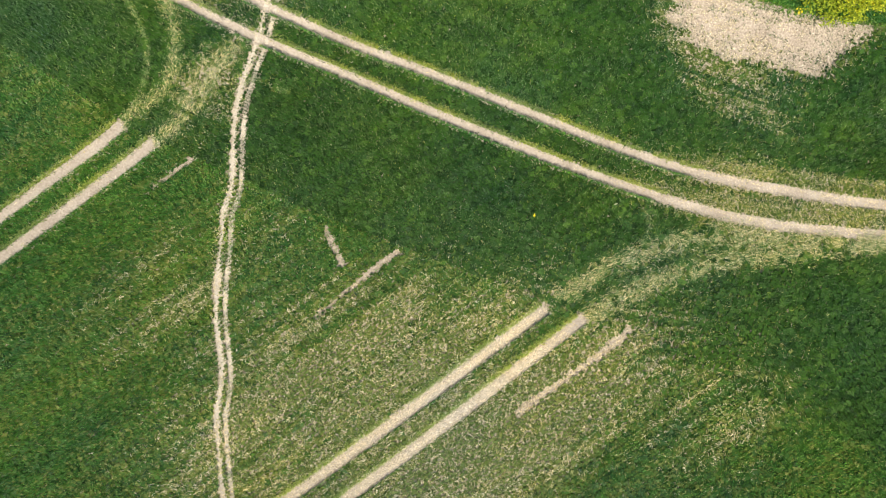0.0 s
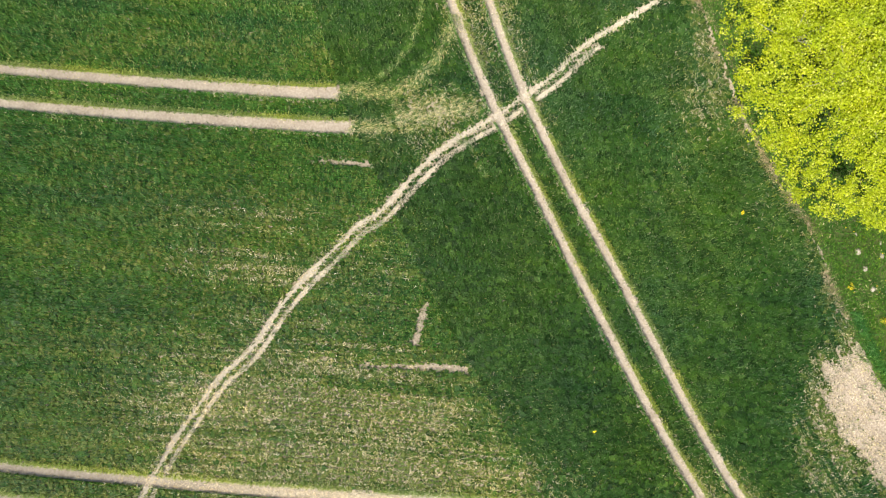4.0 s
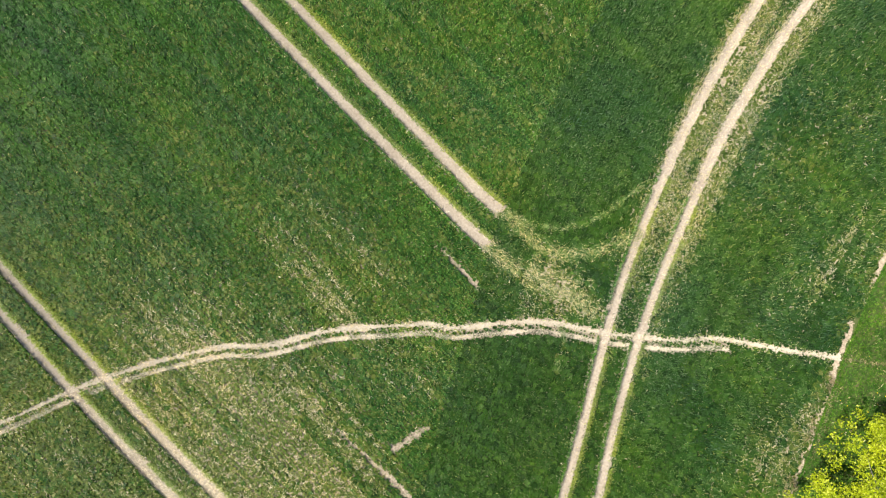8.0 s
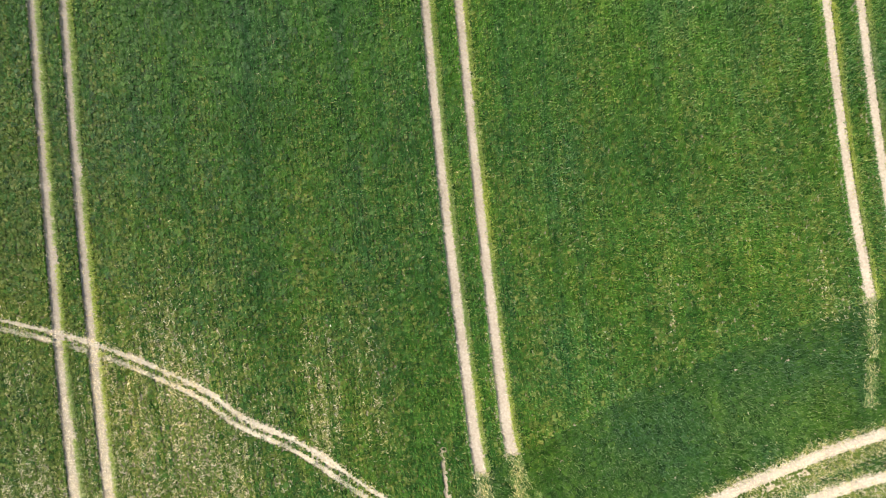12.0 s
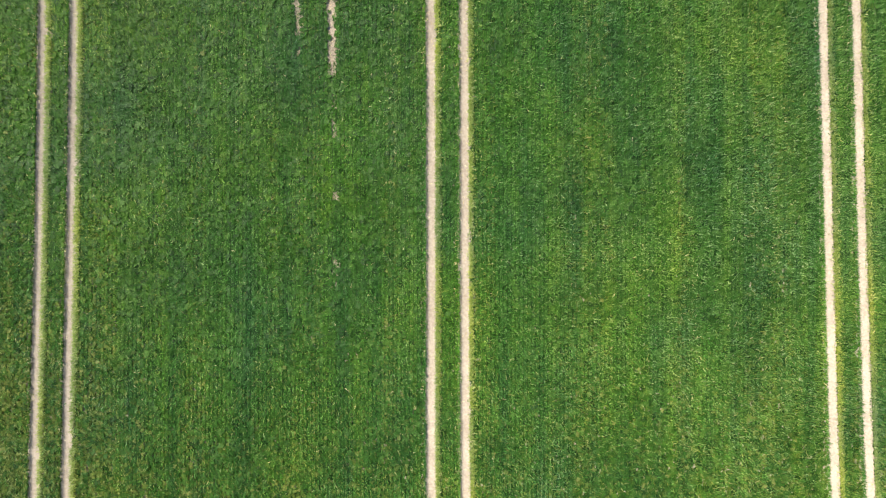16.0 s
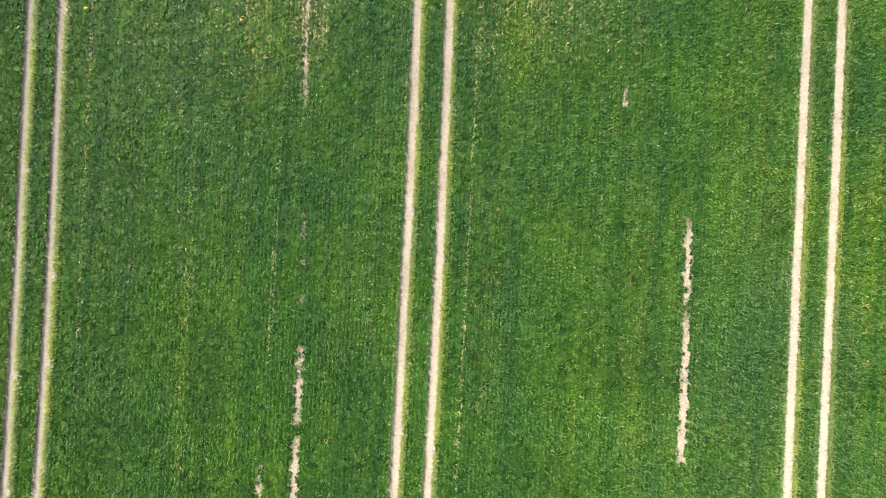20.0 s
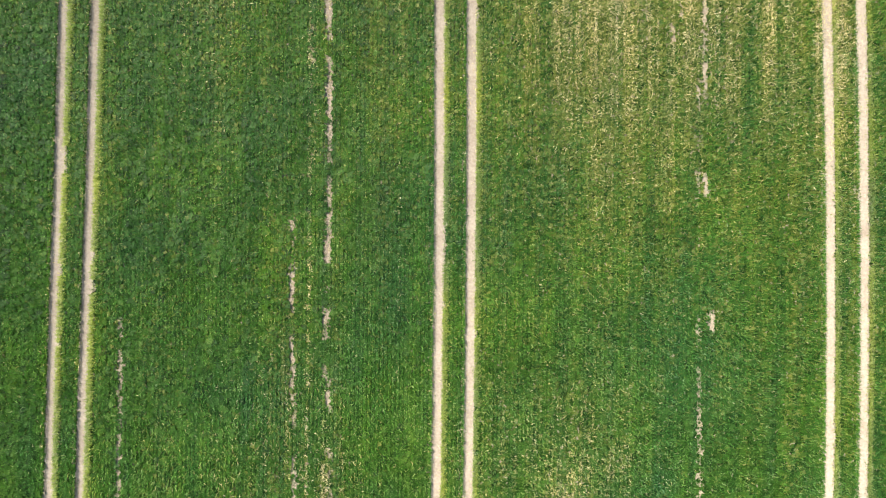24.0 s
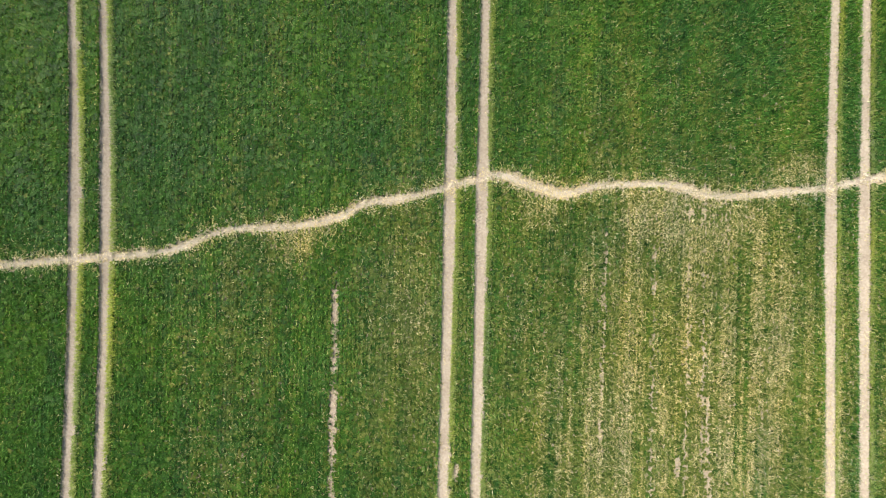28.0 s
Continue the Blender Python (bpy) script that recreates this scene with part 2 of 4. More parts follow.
def quads(name, corners, material, parent=None):
    """One mesh of loose pieces; corners is n x 3 (or 4) x 3."""
    n, sides = corners.shape[:2]
    me = bpy.data.meshes.new(name)
    me.vertices.add(sides * n)
    me.vertices.foreach_set("co", np.ascontiguousarray(corners, np.float32).ravel())
    me.loops.add(sides * n)
    me.loops.foreach_set("vertex_index", np.arange(sides * n, dtype=np.int32))
    me.polygons.add(n)
    me.polygons.foreach_set("loop_start", np.arange(0, sides * n, sides, dtype=np.int32))
    me.polygons.foreach_set("use_smooth", np.zeros(n, bool))
    me.update(calc_edges=True)
    me.materials.append(material)
    ob = new(name, me)
    ob.parent = parent
    return ob


RNG = np.random.default_rng(7)


def blades(x, y, height, reach, width, base=0.45, aim=None):
    """Narrow pointed leaves that rise from the root to a lifted or drooping tip."""
    n = len(x)
    a = RNG.normal(0.6, 1.35, n) + 3.0 * (vnoise(x / 3.1, y / 3.1, 33) - 0.5) if aim is None else aim   # combed by the wind
    dx, dy = np.cos(a), np.sin(a)
    root, tip, roll = height * RNG.uniform(base - 0.2, base + 0.3, n), height * RNG.uniform(0.75, 1.1, n), RNG.uniform(-0.3, 0.3, n) * width
    c = np.zeros((n, 3, 3))
    for i, (f, w) in enumerate(((0, 0.5), (0, -0.5), (1, 0))):
        c[:, i, 0] = x + dx * reach * (f - 0.4) - dy * width * w
        c[:, i, 1] = y + dy * reach * (f - 0.4) + dx * width * w
        c[:, i, 2] = np.maximum(0.012, (tip if f else root) + np.sign(w) * roll)
    return c


def mats(x, y, z, size, tilt=0.25, least=0.35, most=0.75):
    """Flat ragged pieces of leaf mat."""
    n = len(x)
    c = np.zeros((n, 4, 3))
    a = RNG.uniform(0, 2 * np.pi, n)
    tx, ty = RNG.uniform(-tilt, tilt, n), RNG.uniform(-tilt, tilt, n)
    for i in range(4):
        r = size * RNG.uniform(least, most, n)
        b = a + i * np.pi / 2 + RNG.uniform(-0.4, 0.4, n)
        ox, oy = r * np.cos(b), r * np.sin(b)
        c[:, i] = np.stack([x + ox, y + oy, np.maximum(0.02, z + tx * ox + ty * oy)], 1)
    return c


# ---- the plan: wheel tracks, trails, edges ----
WHEEL = [  # the sprayer's wheel tracks along the drilling: control points from the headland up the field
    [(-24.45, -48.3), (-25.2, -30), (-25.2, -15), (-24.9, 0), (-24.7, 15), (-24.85, 30), (-25.15, 45), (-25.45, 60), (-25.65, 75), (-26.0, 90), (-26.85, 105), (-28.3, 120)],
    [(-22.6, -46.7), (-23.1, -30), (-23.2, -15), (-22.95, 0), (-22.75, 15), (-22.85, 30), (-23.2, 45), (-23.5, 60), (-23.7, 75), (-24.05, 90), (-24.95, 105), (-26.4, 120)],
    [(-0.15, -32.5), (-0.35, -29), (-0.75, -15), (-0.76, 0), (-0.8, 15), (-1.0, 30), (-1.32, 45), (-1.78, 60), (-2.36, 75), (-3.07, 90), (-3.86, 105), (-4.8, 120)],
    [(1.88, -31.5), (1.65, -28), (1.35, -15), (1.29, 0), (1.24, 15), (1.03, 30), (0.67, 45), (0.18, 60), (-0.4, 75), (-1.1, 90), (-1.9, 105), (-2.75, 120)],
    [(24.75, -24.2), (24.05, -15), (23.67, 0), (23.32, 15), (22.94, 30), (22.6, 45), (22.2, 60), (21.5, 75), (20.5, 90), (19.4, 105), (18.6, 120)],
    [(26.95, -23.6), (26.2, -15), (25.72, 0), (25.38, 15), (25.03, 30), (24.7, 45), (24.26, 60), (23.57, 75), (22.57, 90), (21.45, 105), (20.5, 120)],
]
HEAD = [  # the two wheel tracks round the headland
    [(-34.5, -71), (-30.9, -66.6), (-26.2, -61.1), (-22.1, -57.4), (-17.2, -53.7), (-12.9, -50.8), (-8.5, -47.9), (-3.2, -44.6), (1.5, -41.6), (5.6, -39.3), (9.8, -37.35), (14.2, -35.55), (18.3, -34.2), (22.4, -33.05), (27, -32.2), (34, -31.4)],
    [(-32.8, -72), (-29.3, -67.7), (-26.6, -64.7), (-21.0, -59.2), (-16.2, -55.6), (-11.2, -52.3), (-6.8, -49.4), (-2.0, -46.1), (2.8, -43.2), (6.4, -41.35), (10.5, -39.5), (14.7, -37.75), (18.0, -36.75), (21.5, -35.8), (25, -35.1), (34, -34.0)],
]
TRAIL = [(-36, -17.6), (-30, -19.9), (-25.5, -21.4), (-23.3, -22.3), (-20.9, -23.4), (-18.2, -24.9), (-16.4, -26.0), (-14.5, -27.7), (-11.5, -29.4), (-9.8, -30.6), (-7.9, -32.2), (-6.2, -33.6), (-5.2, -34.9),
         (-3.5, -36.2), (-1.4, -37.9), (0.1, -39.6), (1.5, -41.6), (2.9, -43.2), (4.5, -45.0), (6.3, -46.5), (7.7, -48.3), (9.2, -50.3), (11.2, -52.8), (13.6, -55.7), (15.5, -58)]
TRAIL_END = [(-36, 97.3), (-31.0, 97.9), (-26.5, 98.6), (-21.4, 99.4), (-19.7, 100.0), (-17.3, 101.1), (-14.9, 101.4), (-12.9, 101.7), (-10.5, 102.4), (-8.8, 103.4), (-6.4, 103.9), (-2.4, 105.3), (-0.7, 105.7),
             (1.1, 105.2), (3.2, 104.9), (5.3, 105.5), (9.4, 105.9), (11.5, 105.5), (13.6, 105.5), (16.3, 106.0), (18.7, 106.3), (22.6, 107.4), (30, 109)]
ARCS = [  # where the machine swings between tramline and headland: crop pressed down, half width and strength
    ([(2.0, -31.5), (2.7, -33.3), (3.4, -34.4), (4.8, -35.5), (6.6, -36.1), (8.1, -36.3), (9.6, -36.4)], 0.20, 0.75),
    ([(2.0, -31.5), (2.1, -33.2), (2.3, -35.0), (3.3, -36.5), (4.7, -37.5), (6.2, -38.1), (7.5, -38.4)], 0.48, 0.9),
    ([(-0.1, -32.5), (-0.1, -34.2), (0.5, -36.1), (1.4, -38.5), (1.9, -40.3)], 0.62, 0.95),
    ([(1.0, -35.2), (1.5, -37.0), (2.3, -39.2)], 0.9, 0.5),
    ([(-22.3, -47.1), (-22.5, -48.7), (-22.6, -51.0), (-23.2, -53.4), (-23.9, -55.9), (-25.3, -58.7), (-27.1, -61.3)], 0.72, 0.95),
    ([(-24.5, -48.5), (-24.7, -51.0), (-25.1, -53.3), (-26.1, -56.4), (-27.6, -59.7), (-29.2, -62.8), (-31.3, -66.5)], 0.72, 1.0),
    ([(-25.9, -58.7), (-27.8, -61.7), (-31.5, -66.3)], 0.5, 0.8), ([(-21.0, -55.2), (-22.1, -55.0), (-22.6, -53.9)], 0.18, 0.8),
    ([(24.7, -24.1), (24.7, -26.7), (24.3, -29.2), (24.0, -30.8)], 0.40, 1.0), ([(27, -23.6), (27.2, -26), (26.8, -28.3), (26.6, -30.3)], 0.36, 1.0),
    ([(-0.2, -39.3), (-0.6, -40.2), (-1.7, -40.8), (-2.3, -41.3)], 0.2, 1.0),
]
MISSED = [  # rows where the drill missed: line, half width, strength, how broken
    ([(-6.6, -2), (-6.8, 9.5)], 0.14, 0.6, 0.72), ([(-6.8, 9.8), (-7.0, 18.5), (-7.2, 28)], 0.23, 1.0, 0.28), ([(-7.2, 28), (-7.7, 40)], 0.14, 0.6, 0.6),
    ([(-7.8, 40), (-8.2, 48)], 0.20, 0.9, 0.4), ([(-8.2, 48), (-8.2, 55), (-8.7, 62.5)], 0.18, 0.9, 0.45), ([(-8.7, 58), (-8.9, 69), (-9.2, 77)], 0.22, 0.95, 0.42),
    ([(-9.2, 77), (-9.5, 82), (-10.0, 91.5)], 0.25, 1.0, 0.3), ([(-10.0, 91), (-10.4, 99)], 0.22, 0.9, 0.4),
    ([(-9.2, 20.5), (-8.9, 10)], 0.15, 0.7, 0.62), ([(-10.2, 52), (-10.8, 63)], 0.14, 0.6, 0.5),
    ([(-10.7, 60), (-11.2, 70.5)], 0.16, 0.9, 0.35), ([(-9.5, 52), (-9.8, 62), (-10.0, 69), (-10.7, 86)], 0.10, 0.9, 0.3),
    ([(16.6, 22.8), (16.4, 30), (16.1, 37.5)], 0.20, 1.0, 0.36), ([(13.6, 73), (13.3, 80)], 0.12, 0.7, 0.4), ([(14.1, 73.2), (13.9, 74.4)], 0.16, 0.9, 0.2),
    ([(13.7, 79), (13.4, 85), (12.8, 93)], 0.17, 1.0, 0.25), ([(11.3, 88.2), (11.2, 89.2)], 0.22, 1.0, 0.1), ([(11.6, 82.4), (11.5, 83.4)], 0.2, 0.9, 0.1),
    ([(-21.0, 50), (-21.5, 66)], 0.11, 0.8, 0.3),
    ([(6.5, 88), (5.9, 103)], 0.09, 0.7, 0.35), ([(9.9, 84), (8.8, 104)], 0.09, 0.7, 0.35), ([(12.0, 84), (10.9, 104.5)], 0.10, 0.8, 0.3), ([(12.8, 88), (11.7, 106)], 0.10, 0.85, 0.3),
    ([(14.8, 65), (14.75, 65.7)], 0.2, 0.9, 0.1), ([(-2.2, 87.0), (-2.2, 87.8)], 0.2, 0.8, 0.1), ([(14.6, 54), (13.9, 66)], 0.1, 0.4, 0.4), ([(11.7, 44.3), (11.7, 45.6)], 0.12, 0.45, 0.35),
    ([(-2.3, -33.9), (-2.35, -32.4)], 0.14, 1.0, -0.5), ([(-2.35, -32.7), (-2.4, -30.4)], 0.09, 0.9, 0.0), ([(-14.4, -41.2), (-14.5, -38.3)], 0.21, 1.0, -0.5), ([(-14.5, -38.6), (-14.8, -34.6)], 0.12, 0.9, 0.1),
    ([(-26.7, -50.2), (-26.9, -47.4)], 0.27, 1.0, 0.0), ([(-26.9, -47.6), (-26.9, -44.3), (-26.9, -41.5)], 0.21, 1.0, -0.5), ([(-10.7, -38.3), (-12.0, -38.0), (-13.1, -37.8)], 0.22, 0.75, 0.25),
    ([(10.6, 76), (9.5, 96), (9.0, 104)], 0.06, 0.8, 0.25), ([(7.9, 86), (7.1, 104)], 0.06, 0.7, 0.3), ([(14.6, 78), (13.2, 104)], 0.06, 0.8, 0.25), ([(16.4, 84), (15.6, 103)], 0.06, 0.6, 0.3), ([(11.9, 72), (11.4, 84)], 0.06, 0.6, 0.35),
    ([(-20.7, 22), (-21.4, 52)], 0.07, 0.6, 0.2), ([(2.9, 20), (2.5, 48)], 0.07, 0.6, 0.2), ([(-9.0, 26), (-9.3, 44)], 0.07, 0.6, 0.25),
    ([(-9.9, 74), (-10.6, 92)], 0.06, 0.8, 0.3), ([(-18.0, 75), (-18.9, 100)], 0.05, 0.4, 0.4), ([(-4.2, 60), (-5.2, 84)], 0.05, 0.4, 0.4),
]
STREAKS = [  # lighter rows without gaps: line, half width, strength
    ([(-14.0, 18), (-14.6, 40)], 0.25, 0.8), ([(-9.0, 26), (-9.3, 44)], 0.12, 0.9), ([(-20.7, 22), (-21.4, 50)], 0.10, 0.9), ([(2.9, 20), (2.5, 48)], 0.12, 0.9), ([(2.3, 56), (1.6, 84)], 0.10, 0.7),
    ([(-3.0, 5), (-3.1, 22)], 0.20, 0.7), ([(8.9, 6), (8.8, 24)], 0.2, 0.7), ([(15.3, -14), (15.2, 2)], 0.3, 0.6), ([(6.9, -24), (6.7, -10)], 0.18, 0.6), ([(12.6, -27), (12.4, -12)], 0.2, 0.7), ([(10.8, 30), (10.5, 48)], 0.16, 0.5),
]
BATTERED = [  # spots where the crop lies broken and dry: centre, half axes, strength
    (11.8, 104.3, 2.6, 1.1, 1.0), (2.3, 105.1, 1.5, 0.6, 0.9), (-12.5, 101.3, 2.2, 0.7, 0.5), (17, 107, 2.4, 1.1, 0.45), (-31.5, 98.4, 4, 0.8, 0.35), (1.5, -38.3, 0.8, 1.3, 0.8), (-0.5, -37.2, 1.0, 0.9, 0.5), (-13.4, 100.2, 1.4, 1.2, 0.35),
]
SPARSE = [  # thin stands: centre, half axes, strength
    (-18.4, -32, 4.2, 9.5, 1.0), (-20.7, -40, 1.7, 7, 0.9), (-27.8, -41, 3.0, 10, 1.7), (-34, -52, 4, 6, 0.3), (-28.8, -34, 2.2, 9, 0.4), (-9.4, -27, 1.0, 5, 0.5), (-6.4, -27, 1.4, 6, 0.3), (-12, -30, 2.5, 6, 0.18), (-9.5, -35, 3, 3, 0.2),
    (1.2, -37.3, 1.5, 2.2, 0.5), (-1.0, -36.2, 1.2, 1.6, 0.3), (-21.5, -24, 2.5, 4, 0.3), (-16, -64.6, 6, 2.6, 0.6), (4.5, -54.2, 4.5, 1.8, 0.40), (-4, -59, 4, 1.5, 0.12), (15, -48, 5, 1.6, 0.34), (19, -41, 9, 4, 0.12), (-29.5, -25, 3.5, 8, 0.25), (-24, -35, 1.0, 10, 0.75), (-17.5, -26, 3.5, 5, 0.5),
    (22.8, -22.5, 1.5, 4, 0.22), (12.5, -25, 1, 5, 0.12), (6, 54, 6, 8, 0.21), (-8, 51.5, 1.8, 6, 0.38), (-13, 50, 5, 8, 0.15), (8.5, 91, 7.5, 16, 0.55), (15.5, 91, 5, 14, 0.55), (10.8, 103.6, 4.2, 2.2, 1.25), (10, 74, 8, 12, 0.06),
    (21, 88, 3, 14, 0.45), (-5.5, 95, 4, 10, 0.25), (-16.5, 93, 4, 14, 0.16), (-13, 100.4, 1.6, 1.5, 0.4), (2.5, 104, 3, 2, 0.4), (17.5, 107.5, 2, 1, 0.5), (-11, 57, 2, 8, 0.2), (27, 40, 2, 14, 0.1),
]
PALE = [  # lighter, waxier stands: centre, half axes, share
    (19, 12, 9, 34, 0.9), (27, 8, 5, 30, 0.5), (-18, 14, 8, 26, 0.35), (8, -8, 6, 18, 0.25), (4, 56, 9, 10, 0.35), (10, 38, 10, 10, 0.2), (-9, 52, 5, 9, 0.3), (-19, -30, 6, 14, 0.35), (-28, -39, 3.5, 10, 0.3), (10, 90, 12, 20, 0.35),
    (-5, 94, 5, 12, 0.35), (18, -42, 9, 4, 0.35), (2, -52, 12, 4, 0.12), (-9, -28, 4, 8, 0.3), (6, 76, 8, 9, 0.25), (21, 62, 5, 20, 0.3), (-25, -58, 6, 7, 0.3),
]
VERGE_EDGE = np.array([(-60, -103), (-30, -81), (-19.6, -73.3), (-16.3, -69.9), (-11.2, -65.7), (-7.4, -63.5), (-3.4, -61.6), (-0.7, -59.4), (2.3, -57.0), (5.6, -55.6), (8.1, -54.3), (11.2, -52.7), (15.4, -50.8), (19.6, -49.3), (34, -44.5)])
SEAM = np.array([(-48, -62.5), (-33, -53.6), (-23.5, -47.8), (-9.6, -38.4), (1, -32.2), (12, -27.6), (26, -24), (36, -22)])   # where the headland drilling meets the long rows
BARE = smooth([(-9.6, -66.2), (-11.4, -64.4), (-12.8, -63.6), (-14.2, -63.7), (-15.5, -64.4), (-16.3, -65.5), (-17.1, -66.7), (-18.9, -67.9), (-20.0, -69.4), (-19.7, -71.7), (-19.4, -73.1), (-17.4, -71.2), (-15.1, -69.7), (-12, -68), (-9.6, -66.2)], 0.4)   # bare corner by the verge

wheel = [smooth(p + [(2 * p[-1][0] - p[-2][0], 135), (3 * p[-1][0] - 2 * p[-2][0], 150)]) for p in WHEEL]
head = [smooth(p) for p in HEAD]
trail, trail_end = smooth(TRAIL, 0.3), smooth(TRAIL_END, 0.3)
arcs = [(smooth(p, 0.3), w, s) for p, w, s in ARCS]
streaks = [(smooth(p, 0.4), w, s) for p, w, s in STREAKS]
missed = [(smooth(p, 0.4), w * (0.72 if -12 < p[0][0] < -6 and p[0][1] > 27 else 1), s, k) for p, w, s, k in MISSED]
mid_x = lambda y: np.interp(y, wheel[2][:, 1], wheel[2][:, 0]) + 1.0
verge_y = lambda x: np.interp(x, VERGE_EDGE[:, 0], VERGE_EDGE[:, 1])
seam_y = lambda x: np.interp(x, SEAM[:, 0], SEAM[:, 1])
head_y = lambda x: np.interp(x, head[0][:, 0], head[0][:, 1])


def wheel_half(y):
    """Half width of the bare wheel track along the field."""
    return 0.278 + 0.10 * np.exp(-((y + 38) / 17) ** 2) + 0.10 * np.exp(-((y - 103) / 5) ** 2) + 0.03 * np.exp(-((y - 85) / 14) ** 2)


def sparse_at(x, y):
    thin = np.zeros(len(x))
    for cx, cy, rx, ry, s in SPARSE:
        thin = np.maximum(thin, s * np.exp(-(((x - cx) / rx) ** 2 + ((y - cy) / ry) ** 2) ** 1.2))
    return thin


def stand(x, y, headland):
    """How dense the crop stands, 0 to 1, how much dry leaf lies there, and the way to the nearest bare line."""
    clear, fringe = np.full(len(x), 9.0), np.zeros(len(x))
    u, v = (x, (y - head_y(x))) if headland else ((x - mid_x(y)), y)
    if headland:
        u, v = v, u
    d = 0.94 + 0.06 * vnoise(u / 3, v / 8, 3)
    thin = sparse_at(x, y)
    lines = np.clip(2.8 * vnoise(u / 0.19, v / 9.0, 11) - 0.9, 0, 1)
    thin = thin * (np.where(y < -20, 0.16, 0.28) + 0.85 * lines + 0.6 * np.clip(2.4 * vnoise(u / 0.6, v / 14.0, 13) - 0.7, 0, 1)) * (0.75 + 0.5 * vnoise(x / 0.9, y / 1.4, 12))
    thin = np.clip(thin, 0, 0.9)
    d = d - np.where(y < -20, 0.82, 0.38) * thin
    olive = np.where(y < -20, 0.8, np.where(y > 60, 1.45, 1.1)) * thin + (0.3 if headland else 1.0) * (0.45 * np.maximum(0, vnoise(u / 0.9, v / 30, 19) - 0.55) + 0.25 * np.maximum(0, vnoise(u / 0.35, v / 16, 20) - 0.6))
    thin = thin + (0.25 if headland else 1.0) * (0.10 * np.maximum(0, vnoise(u / 1.6, v / 14, 5) - 0.55) + 0.12 * np.maximum(0, vnoise(u / 0.5, v / 9, 6) - 0.7))
    clump = np.clip(4 * vnoise(x / 0.2, y / 0.3, 14) - 1.6, 0, 1)
    dry = 0.002 + 2.5 * np.maximum(thin, 0) ** 1.6 * np.where(y > 60, 0.36 + 0.42 * clump, 0.3 + 1.1 * clump)
    olive = olive + 0.22 * (1 - np.clip((y + 14) / 12, 0, 1)) * (not headland) + 0.14 * np.clip((y - 55) / 15, 0, 1) + 0.3 * np.clip((-19 - x) / 5, 0, 1) * np.clip((4 - y) / 10, 0, 1) * np.clip((y + 46) / 8, 0, 1) * (not headland)
    light = 1.5 * np.maximum(0, vnoise(u / 2.3, v / 26, 15) - 0.35) * vnoise(u / 0.6, v / 18, 16) + 0.5 * np.maximum(0, vnoise(x / 9, y / 14, 17) - 0.5) + 0.8 * thin
    for cx, cy, rx, ry, s in PALE:
        patch = s * np.exp(-(((x - cx) / rx) ** 2 + ((y - cy) / ry) ** 2)) * (0.6 + 0.8 * vnoise(u / 0.6, v / 7.0, 18))
        if -10 < cy < 60:
            light = light + patch
        else:
            light, olive = light + 0.3 * patch, olive + 0.4 * patch
    if headland:
        light = light + 1.0 * np.exp(-(((x - 16) / 10) ** 2 + ((y + 32) / 6) ** 2)) + 0.85 * np.clip(3 * vnoise(u / 1.1, v / 45, 27) - 1.2, 0, 1) * (y < head_y(x)) * (0.6 + 0.8 * vnoise(u / 0.4, v / 9, 28))
    if not headland:
        for line, w, s in streaks:
            off, along = far_from(x, y, line)
            e = s * np.exp(-(off / w) ** 2) * (0.4 + 0.9 * vnoise(along / 1.1, along * 0 + line[0, 0], 45))
            light, dry = light + 0.9 * e, dry + 0.10 * e
    beside = np.abs(y - seam_y(x) - 0.4)
    light = light + (0.0 if headland else 0.4) * np.exp(-(beside / 1.0) ** 2)
    stray = RNG.normal(0, 0.062, len(x))
    rag = 0.07 * (vnoise(x / 0.22, y / 0.22, 21) - 0.5) + 0.05 * (vnoise(x / 1.7, y / 1.7, 22) - 0.5)
    for k, line in enumerate(wheel):
        first = line[0, 1]
        off, _ = far_from(x, y, line)
        d = np.where((off + rag + stray < wheel_half(y)) & (y > first - 0.1), 0.0, d)
        clear = np.minimum(clear, np.where(y > first - 0.3, off - wheel_half(y), 9))
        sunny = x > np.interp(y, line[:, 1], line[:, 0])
        # sunlight as colour: the yellowish tint goes only to the sun-facing rim
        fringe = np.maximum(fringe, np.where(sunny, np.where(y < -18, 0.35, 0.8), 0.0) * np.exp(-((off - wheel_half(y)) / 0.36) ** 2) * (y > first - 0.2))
        dry = dry + (0.20 + 0.25 * (y < -24)) * np.exp(-((off - wheel_half(y) - 0.04) / 0.16) ** 2) * (y > first - 0.4)
    for line in head:
        off, _ = far_from(x, y, line)
        d = np.where(off + 1.8 * rag + stray < 0.25 + 0.03 * np.exp(-((x - 18) / 5) ** 2) + 0.06 * np.exp(-((x + 27) / 5) ** 2), 0.0, d)
        clear = np.minimum(clear, off - 0.27)
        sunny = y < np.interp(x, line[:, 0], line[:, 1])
        # again only the sun-facing rim gets the sunlit leaf colour
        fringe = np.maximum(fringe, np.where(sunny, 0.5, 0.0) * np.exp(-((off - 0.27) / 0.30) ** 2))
        dry = dry + 0.45 * np.exp(-((off - 0.32) / 0.2) ** 2)
        worn = np.where(sunny, 1.0, 0.4) * np.exp(-((off - np.where(sunny, 0.7, 0.45)) / np.where(sunny, 0.6, 0.42)) ** 2) * (np.exp(-((x + 27) / 6) ** 2) + 1.2 * np.exp(-((x - 18) / 10) ** 2)) * (0.6 + 0.8 * vnoise(x / 0.7, y / 0.7, 25))
        d, dry, olive = d - 0.62 * worn, dry + 1.8 * worn, olive + 1.2 * worn
